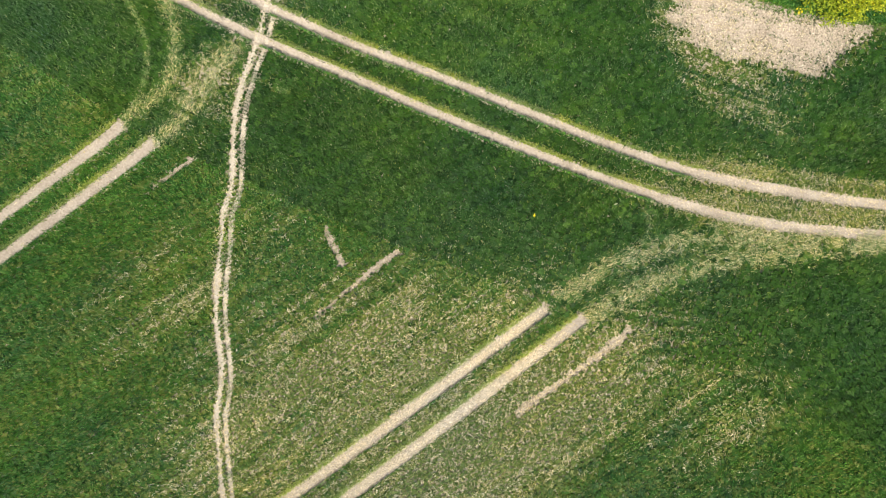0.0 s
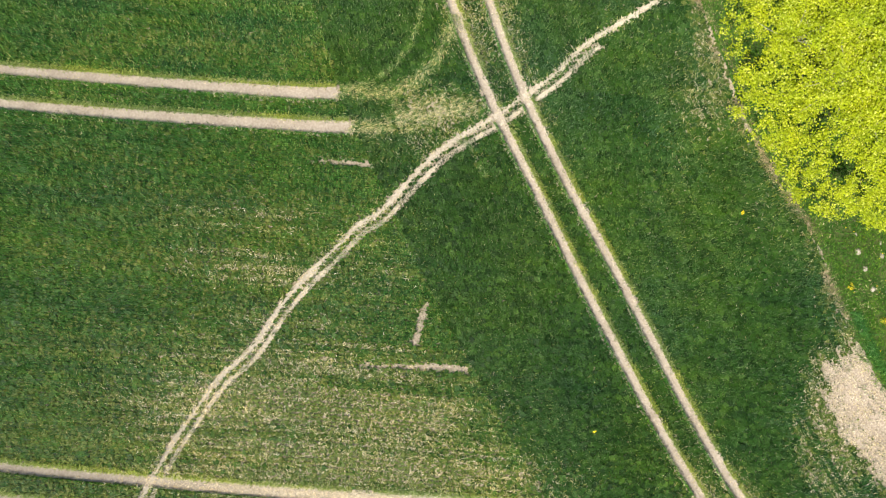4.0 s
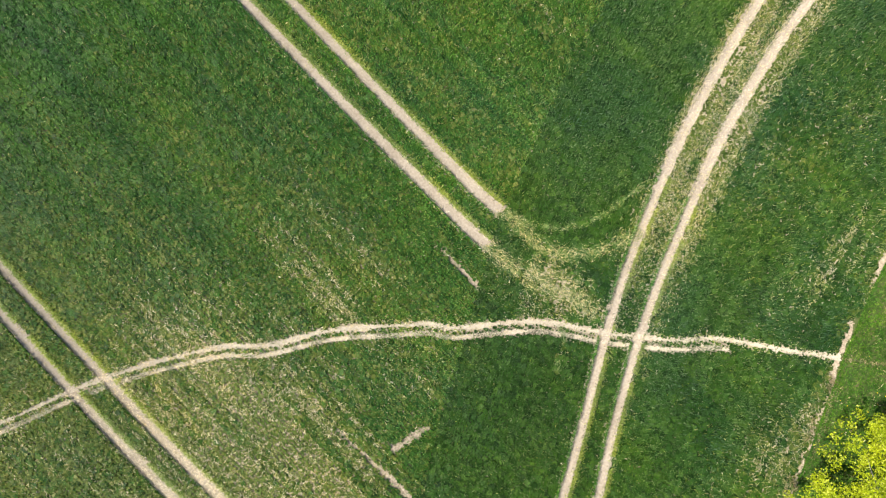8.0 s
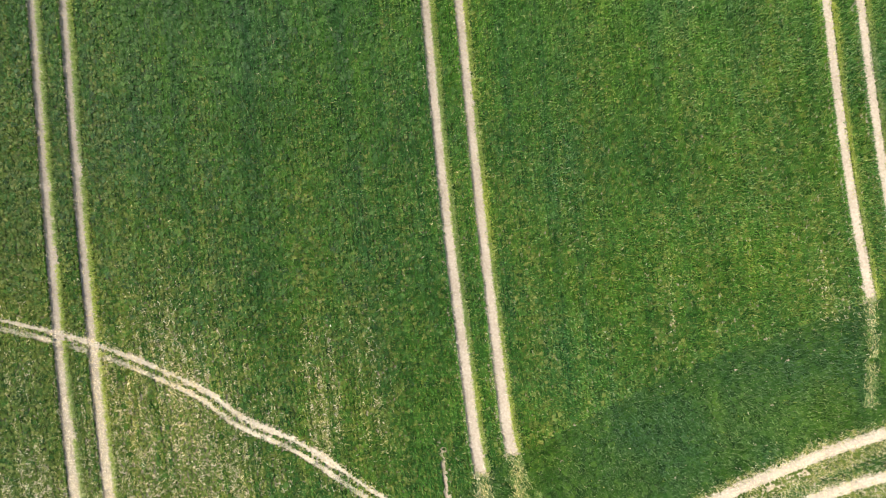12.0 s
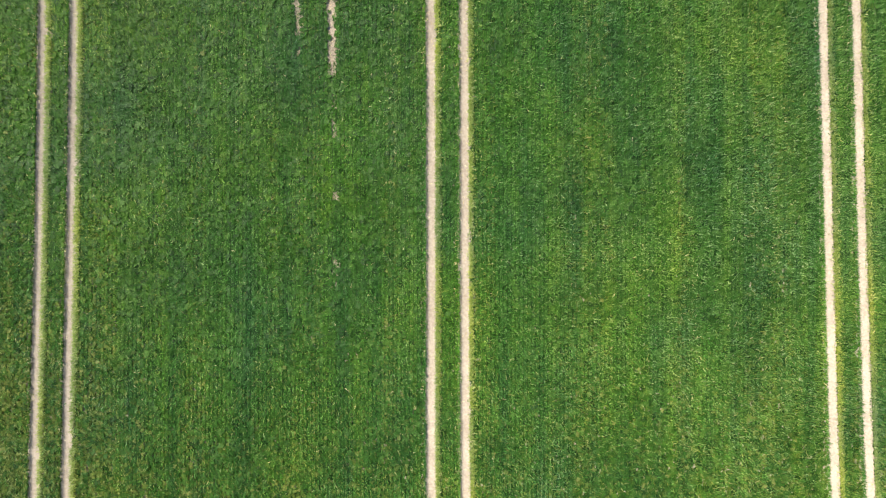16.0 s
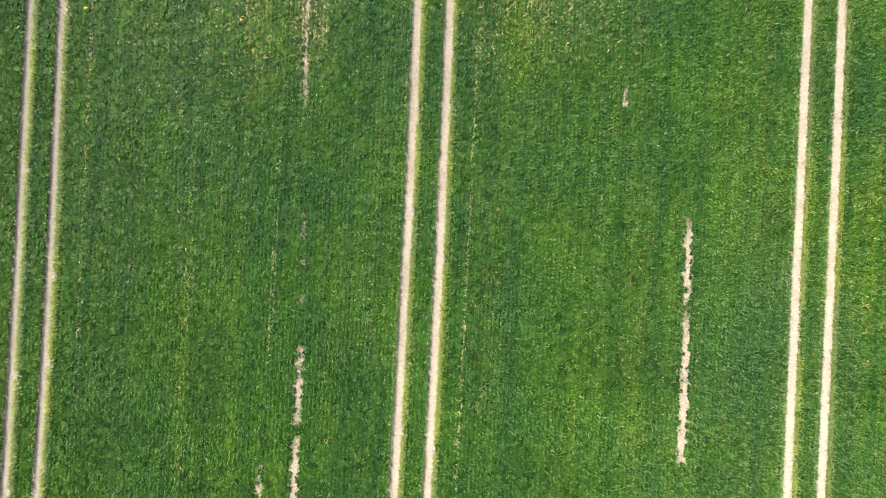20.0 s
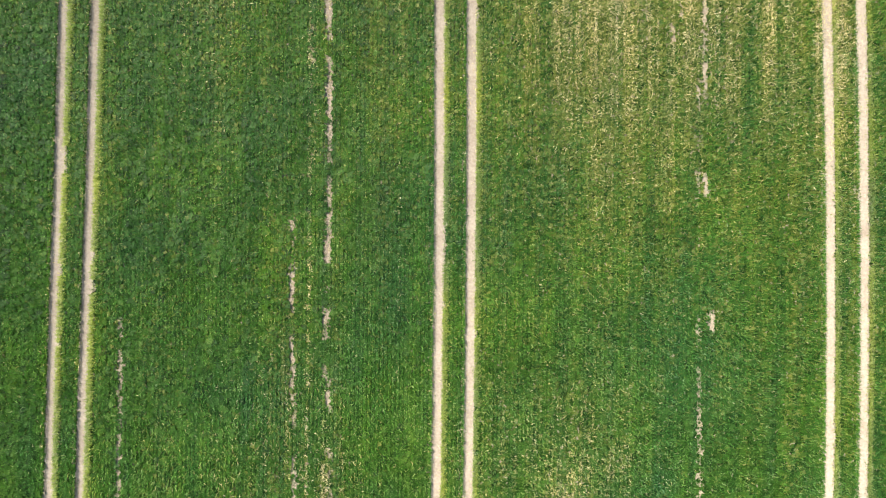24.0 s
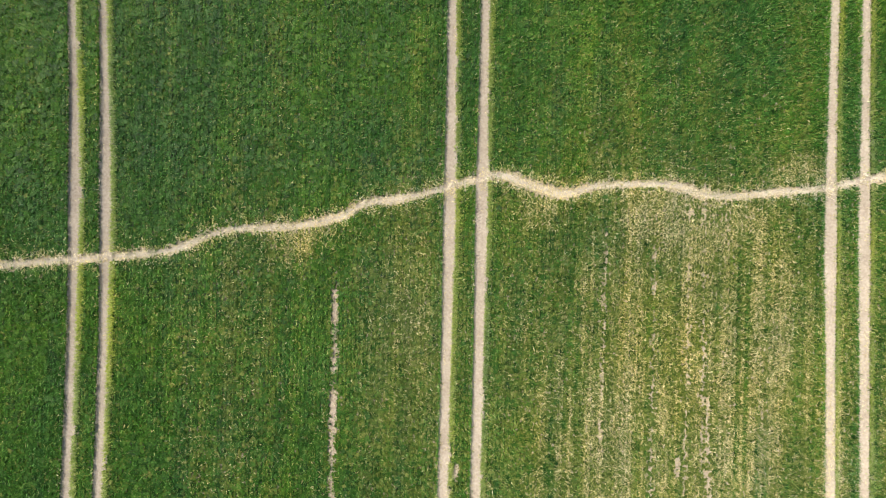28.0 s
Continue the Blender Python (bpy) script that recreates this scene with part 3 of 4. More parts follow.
        fringe = fringe * (1 - np.clip(1.5 * worn, 0, 1))
    press, pressed = 0.6 + 0.65 * vnoise(x / 0.6, y / 0.6, 31), np.zeros(len(x))
    for line, w, s in arcs:
        off, along = far_from(x, y, line)
        e = s * np.exp(-(off / w) ** 4) * press
        d, dry, olive = d - 0.15 * e, dry + 0.12 * e, olive + 0.3 * e
        light, pressed = light + 1.3 * e, np.maximum(pressed, e)
    for cx, cy, rx, ry, s in BATTERED:
        e = s * np.exp(-(((x - cx) / rx) ** 2 + ((y - cy) / ry) ** 2)) * np.clip(2.6 * vnoise(u / 0.25, v / 0.9, 34) - 0.6, 0, 1)
        d, dry, olive = d - 0.45 * e, dry + 1.0 * e, olive + 0.5 * e
    rough = 0.22 * (vnoise(x / 0.13, y / 0.2, 43) - 0.5) + 0.12 * (vnoise(x / 0.5, y / 0.8, 44) - 0.5)
    for line, w, s, broken in missed:
        off, along = far_from(x, y, line)
        k = np.flatnonzero(off < 1.5)
        off, along = off[k], along[k]
        ragged = rough[k] * (1 if broken > 0.1 else 0.35) + stray[k]
        gap = vnoise(along / 1.3 + 40 * line[0, 0], along * 0, 41) * 0.65 + 0.35 * vnoise(along / 0.35, along * 0 + 3, 42)
        e = s * np.exp(-(np.maximum(0, off + ragged) / (w * (0.55 + 0.9 * gap))) ** 4) * np.clip((gap - broken - 0.06) / 0.12 + 0.5, 0, 1)
        d[k], dry[k] = d[k] - (e if w > 0.08 else 0.45 * e), dry[k] + (0.15 if w > 0.08 else 0.7) * e
        clear[k] = clear[k] if w < 0.08 else np.minimum(clear[k], np.where(gap > broken - 0.1, off + ragged - w + 0.12, 9))
    for line, double in ((trail, True), (trail_end, False)):
        off, along = far_from(x, y, line)
        w = 0.06 + 0.15 * vnoise(along / 1.5, along * 0 + 7, 51) ** 1.5 + (0.0 if double else 0.08 + 0.22 * np.exp(-((x - 1.6) / 1.7) ** 2) + 0.08 * np.exp(-((x - 12) / 3) ** 2))
        clear = np.minimum(clear, off - w + 0.05)
        fringe = np.maximum(fringe, 0.4 * np.exp(-((off - w) / 0.3) ** 2))
        e = 1.0 * (off + (2.4 * rag + stray if double else 4.6 * rag + 1.9 * stray) < w) + 0.30 * np.exp(-((off - w) / 0.22) ** 2)
        d, dry = d - e, dry + 0.7 * e * (off > 0.1) + (0.35 if double else 0.8) * np.exp(-(off / (0.45 if double else 0.75)) ** 2) * (off > w) * np.clip(2.6 * vnoise(x / 0.35, y / 0.35, 53) - 0.9, 0, 1)
        if double:          # a second, fainter line beside the first
            near, _ = far_from(x, y, line + np.array([-0.42, -0.42]))
            on = (x > -33) & (x < 6.5)
            clear = np.minimum(clear, np.where(on, near - 0.1, 9))
            e = on * (near + 2.4 * rag < 0.10) * (vnoise(along / 0.8, along * 0 + 9, 52) > np.where(x < -21, 0.72, np.where(x > -10, 0.62, 0.36)))
            d, dry = d - e, dry + 0.5 * e
    turn = 0.70
    bx, by = x * math.cos(turn) + y * math.sin(turn), -x * math.sin(turn) + y * math.cos(turn)
    off, _ = far_from(x, y, BARE, 4.0)
    within, box = np.zeros(len(x), bool), np.flatnonzero(off < 90)
    for (ax, ay), (ex, ey) in zip(BARE[:-1], BARE[1:]):
        if ay != ey:
            within[box] ^= ((ay > y[box]) != (ey > y[box])) & (x[box] < ax + (y[box] - ay) * (ex - ax) / (ey - ay))
    r = np.where(within, -off, off) + 1.1 * (vnoise(bx / 1.6, by / 0.45, 61) - 0.5) + 0.5 * (vnoise(bx / 0.5, by / 0.2, 62) - 0.5)
    bare = np.clip(0.5 - (r + 7 * stray) / 2.0, 0, 1)
    tuft = np.clip(6 * (vnoise(bx / 1.5, by / 0.16, 64) - 0.62), 0, 0.6) + 0.5 * (vnoise(bx / 0.7, by / 0.5, 65) > 0.88)
    d = d * (1 - bare * (0.97 - 0.6 * tuft)) - 0.6 * np.exp(-(np.maximum(r, 0) / 1.5) ** 2) * (r > -0.3) * np.maximum(0, vnoise(bx / 0.6, by / 0.16, 66) - 0.4)
    clear = np.minimum(clear, np.maximum(0.03, 0.5 * r))
    dry = dry + bare * (0.10 + 0.75 * (vnoise(bx / 3.0, by / 0.16, 63) > 0.5) * vnoise(bx / 0.4, by / 0.3, 68)) + 0.5 * np.exp(-((r - 0.4) / 1.0) ** 2) * (vnoise(bx / 1.0, by / 0.16, 67) > 0.5)
    olive = olive + 0.35 * np.exp(-((r - 0.3) / 0.9) ** 2)
    edge = np.abs(y - verge_y(x)) * 0.8
    d = d - 0.9 * np.exp(-((edge + 1.5 * rag) / (0.24 + 0.2 * np.exp(-((x - 9.5) / 4) ** 2))) ** 4) * np.clip(3.0 * vnoise(x / 1.3, y / 1.3, 71) - 0.4, 0.15, 1.2) * np.clip((x - 4) / 6, 0.5, 1)
    dry = dry + 0.12 * np.exp(-(edge / 0.7) ** 2)
    olive = olive + 0.3 * np.exp(-(edge / 0.9) ** 2)
    return np.clip(d, 0, 1), np.clip(dry, 0, 1), np.clip(clear, 0, 9), fringe, np.clip(light, 0, 1), np.clip(olive, 0, 1), np.clip(pressed, 0, 1)


# ---- ground ----
ground = mesh_from("ground", [(-1500, -1500, 0), (1500, -1500, 0), (1500, 1500, 0), (-1500, 1500, 0)], [(0, 1, 2, 3)], ground_material())
tagged(ground, "pale dry soil of a wide crop field", "ground", kind="structure")

xs = np.linspace(-58, 60, 590)
vv, ff = [], []
for i, xv in enumerate(xs):
    for j, dv in enumerate((0, -0.4, -1.5, -4, -8, -14, -60)):
        h = 0.006 + (0.05 + 0.03 * vnoise(np.array([xv / 1.3]), np.array([dv / 1.3]), 81)[0]) * min(1, j)
        vv.append((xv, float(verge_y(xv)) + dv + (0.7 * (vnoise(np.array([xv / 0.9]), np.array([0.0]), 82)[0] - 0.5) + 0.3 * (vnoise(np.array([xv / 0.25]), np.array([0.0]), 83)[0] - 0.5) if j == 0 else 0), h))
        if i and j:
            a = i * 7 + j
            ff.append((a - 8, a - 1, a, a - 7))
verge = tagged(mesh_from("verge", vv, ff, VERGE_SOIL), "green grassy verge with worn brown turf", "verge", kind="structure")


# ---- wheel tracks: shallow ruts with pressed rims and tyre lugs ----
def wheel_track(line, half, label, seed):
    step = np.diff(line, axis=0)
    n = np.vstack([step, step[-1:]])
    n /= np.linalg.norm(n, axis=1)[:, None]
    side = np.stack([n[:, 1], -n[:, 0]], 1)
    hw = half(line) + 0.06 * (vnoise(np.arange(len(line)) / 1.5, np.zeros(len(line)), seed) - 0.5)
    shape = ((-1.5, 0.002), (-1.1, 0.05), (-0.85, 0.03), (-0.3, 0.012), (0.3, 0.012), (0.85, 0.03), (1.1, 0.05), (1.5, 0.002))
    v, f = [], []
    for i, p in enumerate(line):
        for j, (s, z) in enumerate(shape):
            q = p + side[i] * hw[i] * s
            v.append((q[0], q[1], z + 0.012 * math.sin(i * 2.1 + j) * (abs(s) < 1.3)))
            if i and j:
                a = i * 8 + j
                f.append((a - 9, a - 8, a, a - 1))
    track = tagged(mesh_from("wheel_track", v, f, TRACK_SOIL), label, "wheel track", "tractor wheel tracks", "structure")
    dist = np.concatenate([[0], np.cumsum(np.linalg.norm(step, axis=1))])
    at = np.arange(0.2, dist[-1], 0.21)
    cx, cy = np.interp(at, dist, line[:, 0]), np.interp(at, dist, line[:, 1])
    nx, ny, w = np.interp(at, dist, n[:, 0]), np.interp(at, dist, n[:, 1]), np.interp(at, dist, hw)
    worn = vnoise(at / 6.0, np.zeros(len(at)), seed + 5)
    h = 0.004 + 0.026 * vnoise(at / 0.7, np.zeros(len(at)), seed + 6) * 2 * np.clip(worn - 0.45 + 0.5 * np.exp(-((cy - 103.5) / 4) ** 2) + 0.12 * ((cx < -21) & (cy > -49) & (cy < -30)), 0.03, 1)
    lugs = []
    for s in (-1, 1):
        shift = 0.1 if s > 0 else 0.0
        def at_point(across, along, z):
            return np.stack([cx + ny * across * w + nx * (along + shift), cy - nx * across * w + ny * (along + shift), z], 1)
        low = np.full(len(at), 0.012)
        a0, a1, b0, b1 = at_point(0.05 * s, 0.06, low), at_point(0.05 * s, 0.13, low), at_point(0.85 * s, -0.10, low), at_point(0.85 * s, -0.03, low)
        t0, t1 = at_point(0.08 * s, 0.095, low + h), at_point(0.82 * s, -0.065, low + h)
        lugs += [np.stack([a0, b0, t1, t0], 1), np.stack([t0, t1, b1, a1], 1)]
    tagged(quads("tread_print", np.concatenate(lugs), TRACK_SOIL, track), "rows of pressed tyre lug prints", kind="stuff")
    return track


for k, line in enumerate(wheel):
    wheel_track(line, lambda l: wheel_half(l[:, 1]), "bare pale wheel track through the green crop", 100 + k)
for k, line in enumerate(head):
    wheel_track(line, lambda l: np.full(len(l), 0.31), "curved bare wheel track along the headland", 120 + k)


def trodden(name, line, half, label, seed):
    step = np.diff(line, axis=0)
    n = np.vstack([step, step[-1:]])
    n /= np.linalg.norm(n, axis=1)[:, None]
    v, f = [], []
    for i, p in enumerate(line):
        for j, (s, z) in enumerate(((-1, 0.003), (-0.5, 0.022), (0, 0.014), (0.5, 0.022), (1, 0.003))):
            q = p + np.array([n[i, 1], -n[i, 0]]) * s * (half + 0.14 * (vnoise(np.array([i / 4.0]), np.array([float(j)]), seed)[0] - 0.5))
            v.append((q[0], q[1], z + 0.01 * math.sin(i * 1.7 + j)))
            if i and j:
                a = i * 5 + j
                f.append((a - 6, a - 5, a, a - 1))
    return tagged(mesh_from(name, v, f, TRAIL_SOIL), label, "footpath", kind="structure")


trodden("trail", trail, 0.24, "narrow pale trodden trail crossing the crop", 140)
trodden("trail", trail + np.array([-0.42, -0.42]), 0.17, "faint second line of the trodden trail", 141)
trodden("trail", trail_end, 0.24, "winding pale trail trodden across the rows", 142)


# ---- the crop ----
def rows_main():
    y = np.arange(-60, 120, 0.052)
    u = np.arange(-48, 35, 0.125)
    uu, yy = np.meshgrid(u + np.where(np.arange(len(u)) % 2, -0.015, 0.015), y)   # drilled in pairs
    uu, yy = uu.ravel(), yy.ravel()
    x = uu + mid_x(yy)
    left = np.interp(yy, [-68, -58, -40, -28, -20, 120], [-40, -46.5, -36, -34, -34, -32.5])
    keep = (x > left) & (x < 31) & (yy > seam_y(x))
    even = ((np.add.outer(np.arange(len(y)), 2 * (np.arange(len(u)) // 2)) % 4 == 0) & (np.arange(len(u)) % 2 == 0)[None, :]).ravel()[keep]
    x, y = x[keep], yy[keep]
    return x + RNG.normal(0, 0.022, len(x)), y + RNG.uniform(-0.03, 0.03, len(y)), even


def rows_head():
    x = np.arange(-47, 32, 0.052)
    w = np.arange(-26, 22, 0.125)
    xx, ww = np.meshgrid(x, w + np.where(np.arange(len(w)) % 2, -0.015, 0.015))
    xx, yy = xx.ravel(), ww.ravel() + head_y(xx.ravel())
    left = np.interp(yy, [-76, -68, -58, -40], [-30, -40, -46.5, -36])
    keep = (xx > left) & (yy > verge_y(xx)) & (yy < seam_y(xx)) & (yy > -77)
    even = ((np.add.outer(2 * (np.arange(len(w)) // 2), np.arange(len(x))) % 4 == 0) & (np.arange(len(w)) % 2 == 0)[:, None]).ravel()[keep]
    x, y = xx[keep], yy[keep]
    return x + RNG.uniform(-0.03, 0.03, len(x)), y + RNG.normal(0, 0.026, len(y)), even


def grow(name, under_name, x, y, even, headland, material, label):
    d, dry, clear, fringe, light, olive, pressed = stand(x, y, headland)
    n, fine_leaf = len(x), 0.85 if headland else 1.0
    keep = RNG.random(n) < d ** 0.9
    tall = (0.28 + 0.12 * vnoise(x / 1.8, y / 3.2, 91) + 0.03 * vnoise(x / 0.5, y / 0.7, 92) + RNG.normal(0, 0.05, n)) * (0.6 + 0.4 * d) * (1 - 0.62 * pressed)
    pale = RNG.random(n) < dry * 0.3
    # blades that take the yellow tint painted for sunlit rims
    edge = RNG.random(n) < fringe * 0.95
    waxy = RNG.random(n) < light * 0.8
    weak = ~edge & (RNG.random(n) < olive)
    for part_name, pick, mat, words in (("sunlit_edge_leaves", edge, SUNLIT_EDGE, "crop leaves beside bare and pressed ground, sunlight put into their yellowish colour"),
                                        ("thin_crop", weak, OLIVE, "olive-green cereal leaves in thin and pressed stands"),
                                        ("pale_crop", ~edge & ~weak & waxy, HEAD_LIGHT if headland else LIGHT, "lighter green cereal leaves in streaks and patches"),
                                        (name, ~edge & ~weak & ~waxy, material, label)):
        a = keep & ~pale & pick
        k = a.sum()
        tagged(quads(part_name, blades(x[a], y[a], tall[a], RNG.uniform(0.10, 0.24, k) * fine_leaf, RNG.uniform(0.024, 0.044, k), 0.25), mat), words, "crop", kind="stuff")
    # lower-leaf sheets close the gaps; the dense crop's are coloured dark as shade
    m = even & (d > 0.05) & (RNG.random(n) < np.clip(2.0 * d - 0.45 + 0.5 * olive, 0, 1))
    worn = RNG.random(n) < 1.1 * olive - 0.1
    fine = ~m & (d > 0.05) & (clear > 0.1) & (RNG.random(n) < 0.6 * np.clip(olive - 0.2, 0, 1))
    for part_name, pick, mat, least, words in ((under_name, m & ~worn, SHADED_UNDER, 0.29, "dense lower leaves of the green crop, canopy shade put into their dark colour"), ("withered_leaves", (m & worn) | fine, UNDER_THIN, 0.20 if headland else 0.17, "olive and withered lower leaves of thin crop")):
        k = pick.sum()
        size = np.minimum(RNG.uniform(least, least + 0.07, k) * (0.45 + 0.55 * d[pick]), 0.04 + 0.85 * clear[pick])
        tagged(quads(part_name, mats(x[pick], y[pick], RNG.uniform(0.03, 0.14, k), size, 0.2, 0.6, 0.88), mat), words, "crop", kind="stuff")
    c = RNG.random(n) < 0.35 * np.clip(1 - 2.4 * d, 0, 1) * (clear > 0.04)
    k = c.sum()
    tagged(quads("soil_clods", mats(x[c], y[c], np.full(k, 0.035), RNG.uniform(0.06, 0.15, k), 0.6), FIELD_SOIL), "loose crumbs of dry soil between the plants", "soil", kind="stuff")
    s = np.concatenate([np.flatnonzero(RNG.random(n) < 0.85 * dry), np.flatnonzero(RNG.random(n) < 0.7 * np.clip(dry - 0.3, 0, 1))])
    k = len(s)
    return blades(x[s] + RNG.normal(0, 0.03, k), y[s] + RNG.normal(0, 0.03, k), RNG.uniform(0.55, 1.12, k) * np.clip(0.06 + 0.42 * (d[s] - 0.12), 0.06, 0.36), RNG.uniform(0.12, 0.28, k) * fine_leaf, RNG.uniform(0.013, 0.026, k) * fine_leaf ** 2, 0.5)


def border(line, half, sunny_side=1):
    """Leaves leaning over the sunny rim of a wheel track, and upright tillers added on its shady rim to cast shade."""
    step = np.diff(line, axis=0)
    dist = np.concatenate([[0], np.cumsum(np.linalg.norm(step, axis=1))])
    out = []
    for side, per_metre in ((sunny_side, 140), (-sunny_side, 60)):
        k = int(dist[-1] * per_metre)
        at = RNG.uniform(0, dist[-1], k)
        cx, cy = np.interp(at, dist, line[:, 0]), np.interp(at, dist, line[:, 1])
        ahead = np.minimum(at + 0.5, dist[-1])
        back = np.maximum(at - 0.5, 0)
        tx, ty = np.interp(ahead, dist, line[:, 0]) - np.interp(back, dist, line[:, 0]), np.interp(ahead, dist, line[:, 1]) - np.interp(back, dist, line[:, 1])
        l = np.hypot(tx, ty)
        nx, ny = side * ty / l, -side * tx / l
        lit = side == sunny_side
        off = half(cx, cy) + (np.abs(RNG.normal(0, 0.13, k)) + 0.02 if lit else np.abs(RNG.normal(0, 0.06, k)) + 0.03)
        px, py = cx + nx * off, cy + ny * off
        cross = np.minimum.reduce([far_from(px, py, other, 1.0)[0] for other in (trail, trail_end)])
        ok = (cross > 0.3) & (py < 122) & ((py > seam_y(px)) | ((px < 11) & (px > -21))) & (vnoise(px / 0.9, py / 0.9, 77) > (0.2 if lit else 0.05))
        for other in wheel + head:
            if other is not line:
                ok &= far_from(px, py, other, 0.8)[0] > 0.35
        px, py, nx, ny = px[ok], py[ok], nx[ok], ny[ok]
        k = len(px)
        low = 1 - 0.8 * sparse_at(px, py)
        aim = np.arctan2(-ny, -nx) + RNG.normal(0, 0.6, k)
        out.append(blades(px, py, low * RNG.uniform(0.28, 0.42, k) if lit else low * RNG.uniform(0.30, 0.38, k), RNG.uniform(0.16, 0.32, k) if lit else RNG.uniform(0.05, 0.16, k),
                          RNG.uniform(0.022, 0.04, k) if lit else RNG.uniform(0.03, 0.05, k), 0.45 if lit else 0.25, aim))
    return out


dry_main = grow("cereal_crop", "shaded_lower_leaves", *rows_main(), False, CROP, "young green cereal drilled in long straight rows")
dry_head = grow("headland_crop", "shaded_lower_leaves", *rows_head(), True, CROP_HEAD, "dark green cereal on the headland")
dry = np.concatenate([dry_main, dry_head])
bleached = (dry[:, 0, 1] < -18) & (RNG.random(len(dry)) < 0.6)
tagged(quads("bleached_leaves", dry[bleached], BLEACHED), "bleached tan leaves in the thin stand by the headland", "straw", kind="stuff")
tagged(quads("dry_leaves", dry[~bleached], STRAW), "pale dry leaves in thin patches of crop", "straw", kind="stuff")

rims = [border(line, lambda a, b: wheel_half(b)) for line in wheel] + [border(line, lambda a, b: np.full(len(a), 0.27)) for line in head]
# rim leaves coloured yellow-green to look sunlit
tagged(quads("sunlit_rim_leaves", np.concatenate([a for a, b in rims]), SUNLIT_EDGE), "leaves leaning over the sunny rims of the wheel tracks, sunlight put into their yellow-green", "crop", kind="stuff")
# extra upright blades, hardly seen from above, that deepen the rim's cast shadow
tagged(quads("shading_tillers", np.concatenate([b for a, b in rims]), CROP), "upright green tillers added on the shady rims to shade the wheel tracks", "crop", kind="stuff")

def pressed_swath(line, half, strength):
    """Leaves that the turning wheels laid flat along their way."""
    step = np.diff(line, axis=0)
    dist = np.concatenate([[0], np.cumsum(np.linalg.norm(step, axis=1))])
    k = int(dist[-1] * half * 2 * 330 * strength)
    at, off = RNG.uniform(0, dist[-1], k), RNG.normal(0, 0.55 * half, k)
    cx, cy = np.interp(at, dist, line[:, 0]), np.interp(at, dist, line[:, 1])
    go = np.arctan2(np.interp(at, dist[:-1], step[:, 1]), np.interp(at, dist[:-1], step[:, 0]))
    px, py = cx - np.sin(go) * off, cy + np.cos(go) * off
    ok = vnoise(px / 0.5, py / 0.5, 57) > 0.25
    px, py, go = px[ok], py[ok], go[ok]
    k = len(px)
    return blades(px, py, RNG.uniform(0.12, 0.28, k), RNG.uniform(0.12, 0.26, k), RNG.uniform(0.013, 0.022, k), 0.55, go + RNG.normal(0, 0.45, k))


swaths = [pressed_swath(*arc) for arc in arcs]
tagged(quads("pressed_leaves", np.concatenate([c[: int(len(c) * (0.95 if half < 0.3 else 0.75 if half < 0.6 else 0.6))] for c, (_, half, _) in zip(swaths, arcs)]), PRESSED), "shining green crop leaves laid flat by turning wheels", "crop", kind="stuff")
tagged(quads("pressed_straw", np.concatenate([c[int(len(c) * (0.95 if half < 0.3 else 0.75 if half < 0.6 else 0.6)):] for c, (_, half, _) in zip(swaths, arcs)]), STRAW), "bruised pale leaves along the turning wheels' way", "straw", kind="stuff")

chaff = []          # chopped straw strewn on the tramlines by the thin stand
for line in wheel[:2]:
    at, off = RNG.triangular(-47.5, -44, -20, 9000), RNG.normal(0, 0.2, 9000)
    chaff.append(blades(np.interp(at, line[:, 1], line[:, 0]) + off, at, RNG.uniform(0.05, 0.075, 9000), RNG.uniform(0.08, 0.2, 9000), RNG.uniform(0.012, 0.024, 9000), 0.9))
at, off = RNG.uniform(0, len(trail_end) - 1, 9000), RNG.normal(0, 0.34, 9000)
px, py = (np.interp(at, np.arange(len(trail_end)), trail_end[:, i]) + off * (i == 1) for i in (0, 1))
on = vnoise(px / 0.45, py / 0.3, 55) > 0.38 + 0.25 * np.abs(off)
chaff.append(blades(px[on], py[on], RNG.uniform(0.18, 0.36, on.sum()), RNG.uniform(0.1, 0.24, on.sum()), RNG.uniform(0.012, 0.022, on.sum()), 0.5))
tagged(quads("chaff", np.concatenate(chaff), BLEACHED), "pale broken straw strewn on tracks and trail", "straw", kind="stuff")

# ---- verge: grass, dandelions, stones, weeds ----
x = RNG.uniform(-23, 27, 170000)
y = verge_y(x) - np.maximum(RNG.uniform(-0.5, 13, len(x)), np.where(x < 4, RNG.uniform(-0.5, 1.2, len(x)), 0.12))
bald = np.maximum.reduce([np.exp(-(((x + 11.5) / 2.2) ** 2 + ((y + 69.7) / 1.2) ** 2)), 0.8 * np.exp(-(((x - 18.5) / 3) ** 2 + ((y + 52.6) / 0.6) ** 2)), 0.6 * np.exp(-(((x - 21) / 2) ** 2 + ((y + 54) / 1) ** 2))])
worn, _ = far_from(x, y, trail)
keep = (RNG.random(len(x)) < (0.65 + 0.5 * vnoise(x / 1.2, y / 1.2, 95) - 0.85 * bald)) & (RNG.random(len(x)) < 0.45 + 0.55 * (worn > 0.15))
x, y = x[keep], y[keep]
k = len(x)
lush = vnoise(x / 1.6, y / 1.6, 96)
turf = blades(x, y, 0.07 + 0.26 * lush * RNG.uniform(0.5, 1, k), RNG.uniform(0.12, 0.30, k), RNG.uniform(0.025, 0.05, k))
turf[:, :, 2] += np.where(y < verge_y(x) - 0.1, 0.065, 0.0)[:, None]
tagged(quads("verge_grass", turf, VERGE),
       "bright green grass of the field verge", "grass", kind="stuff")
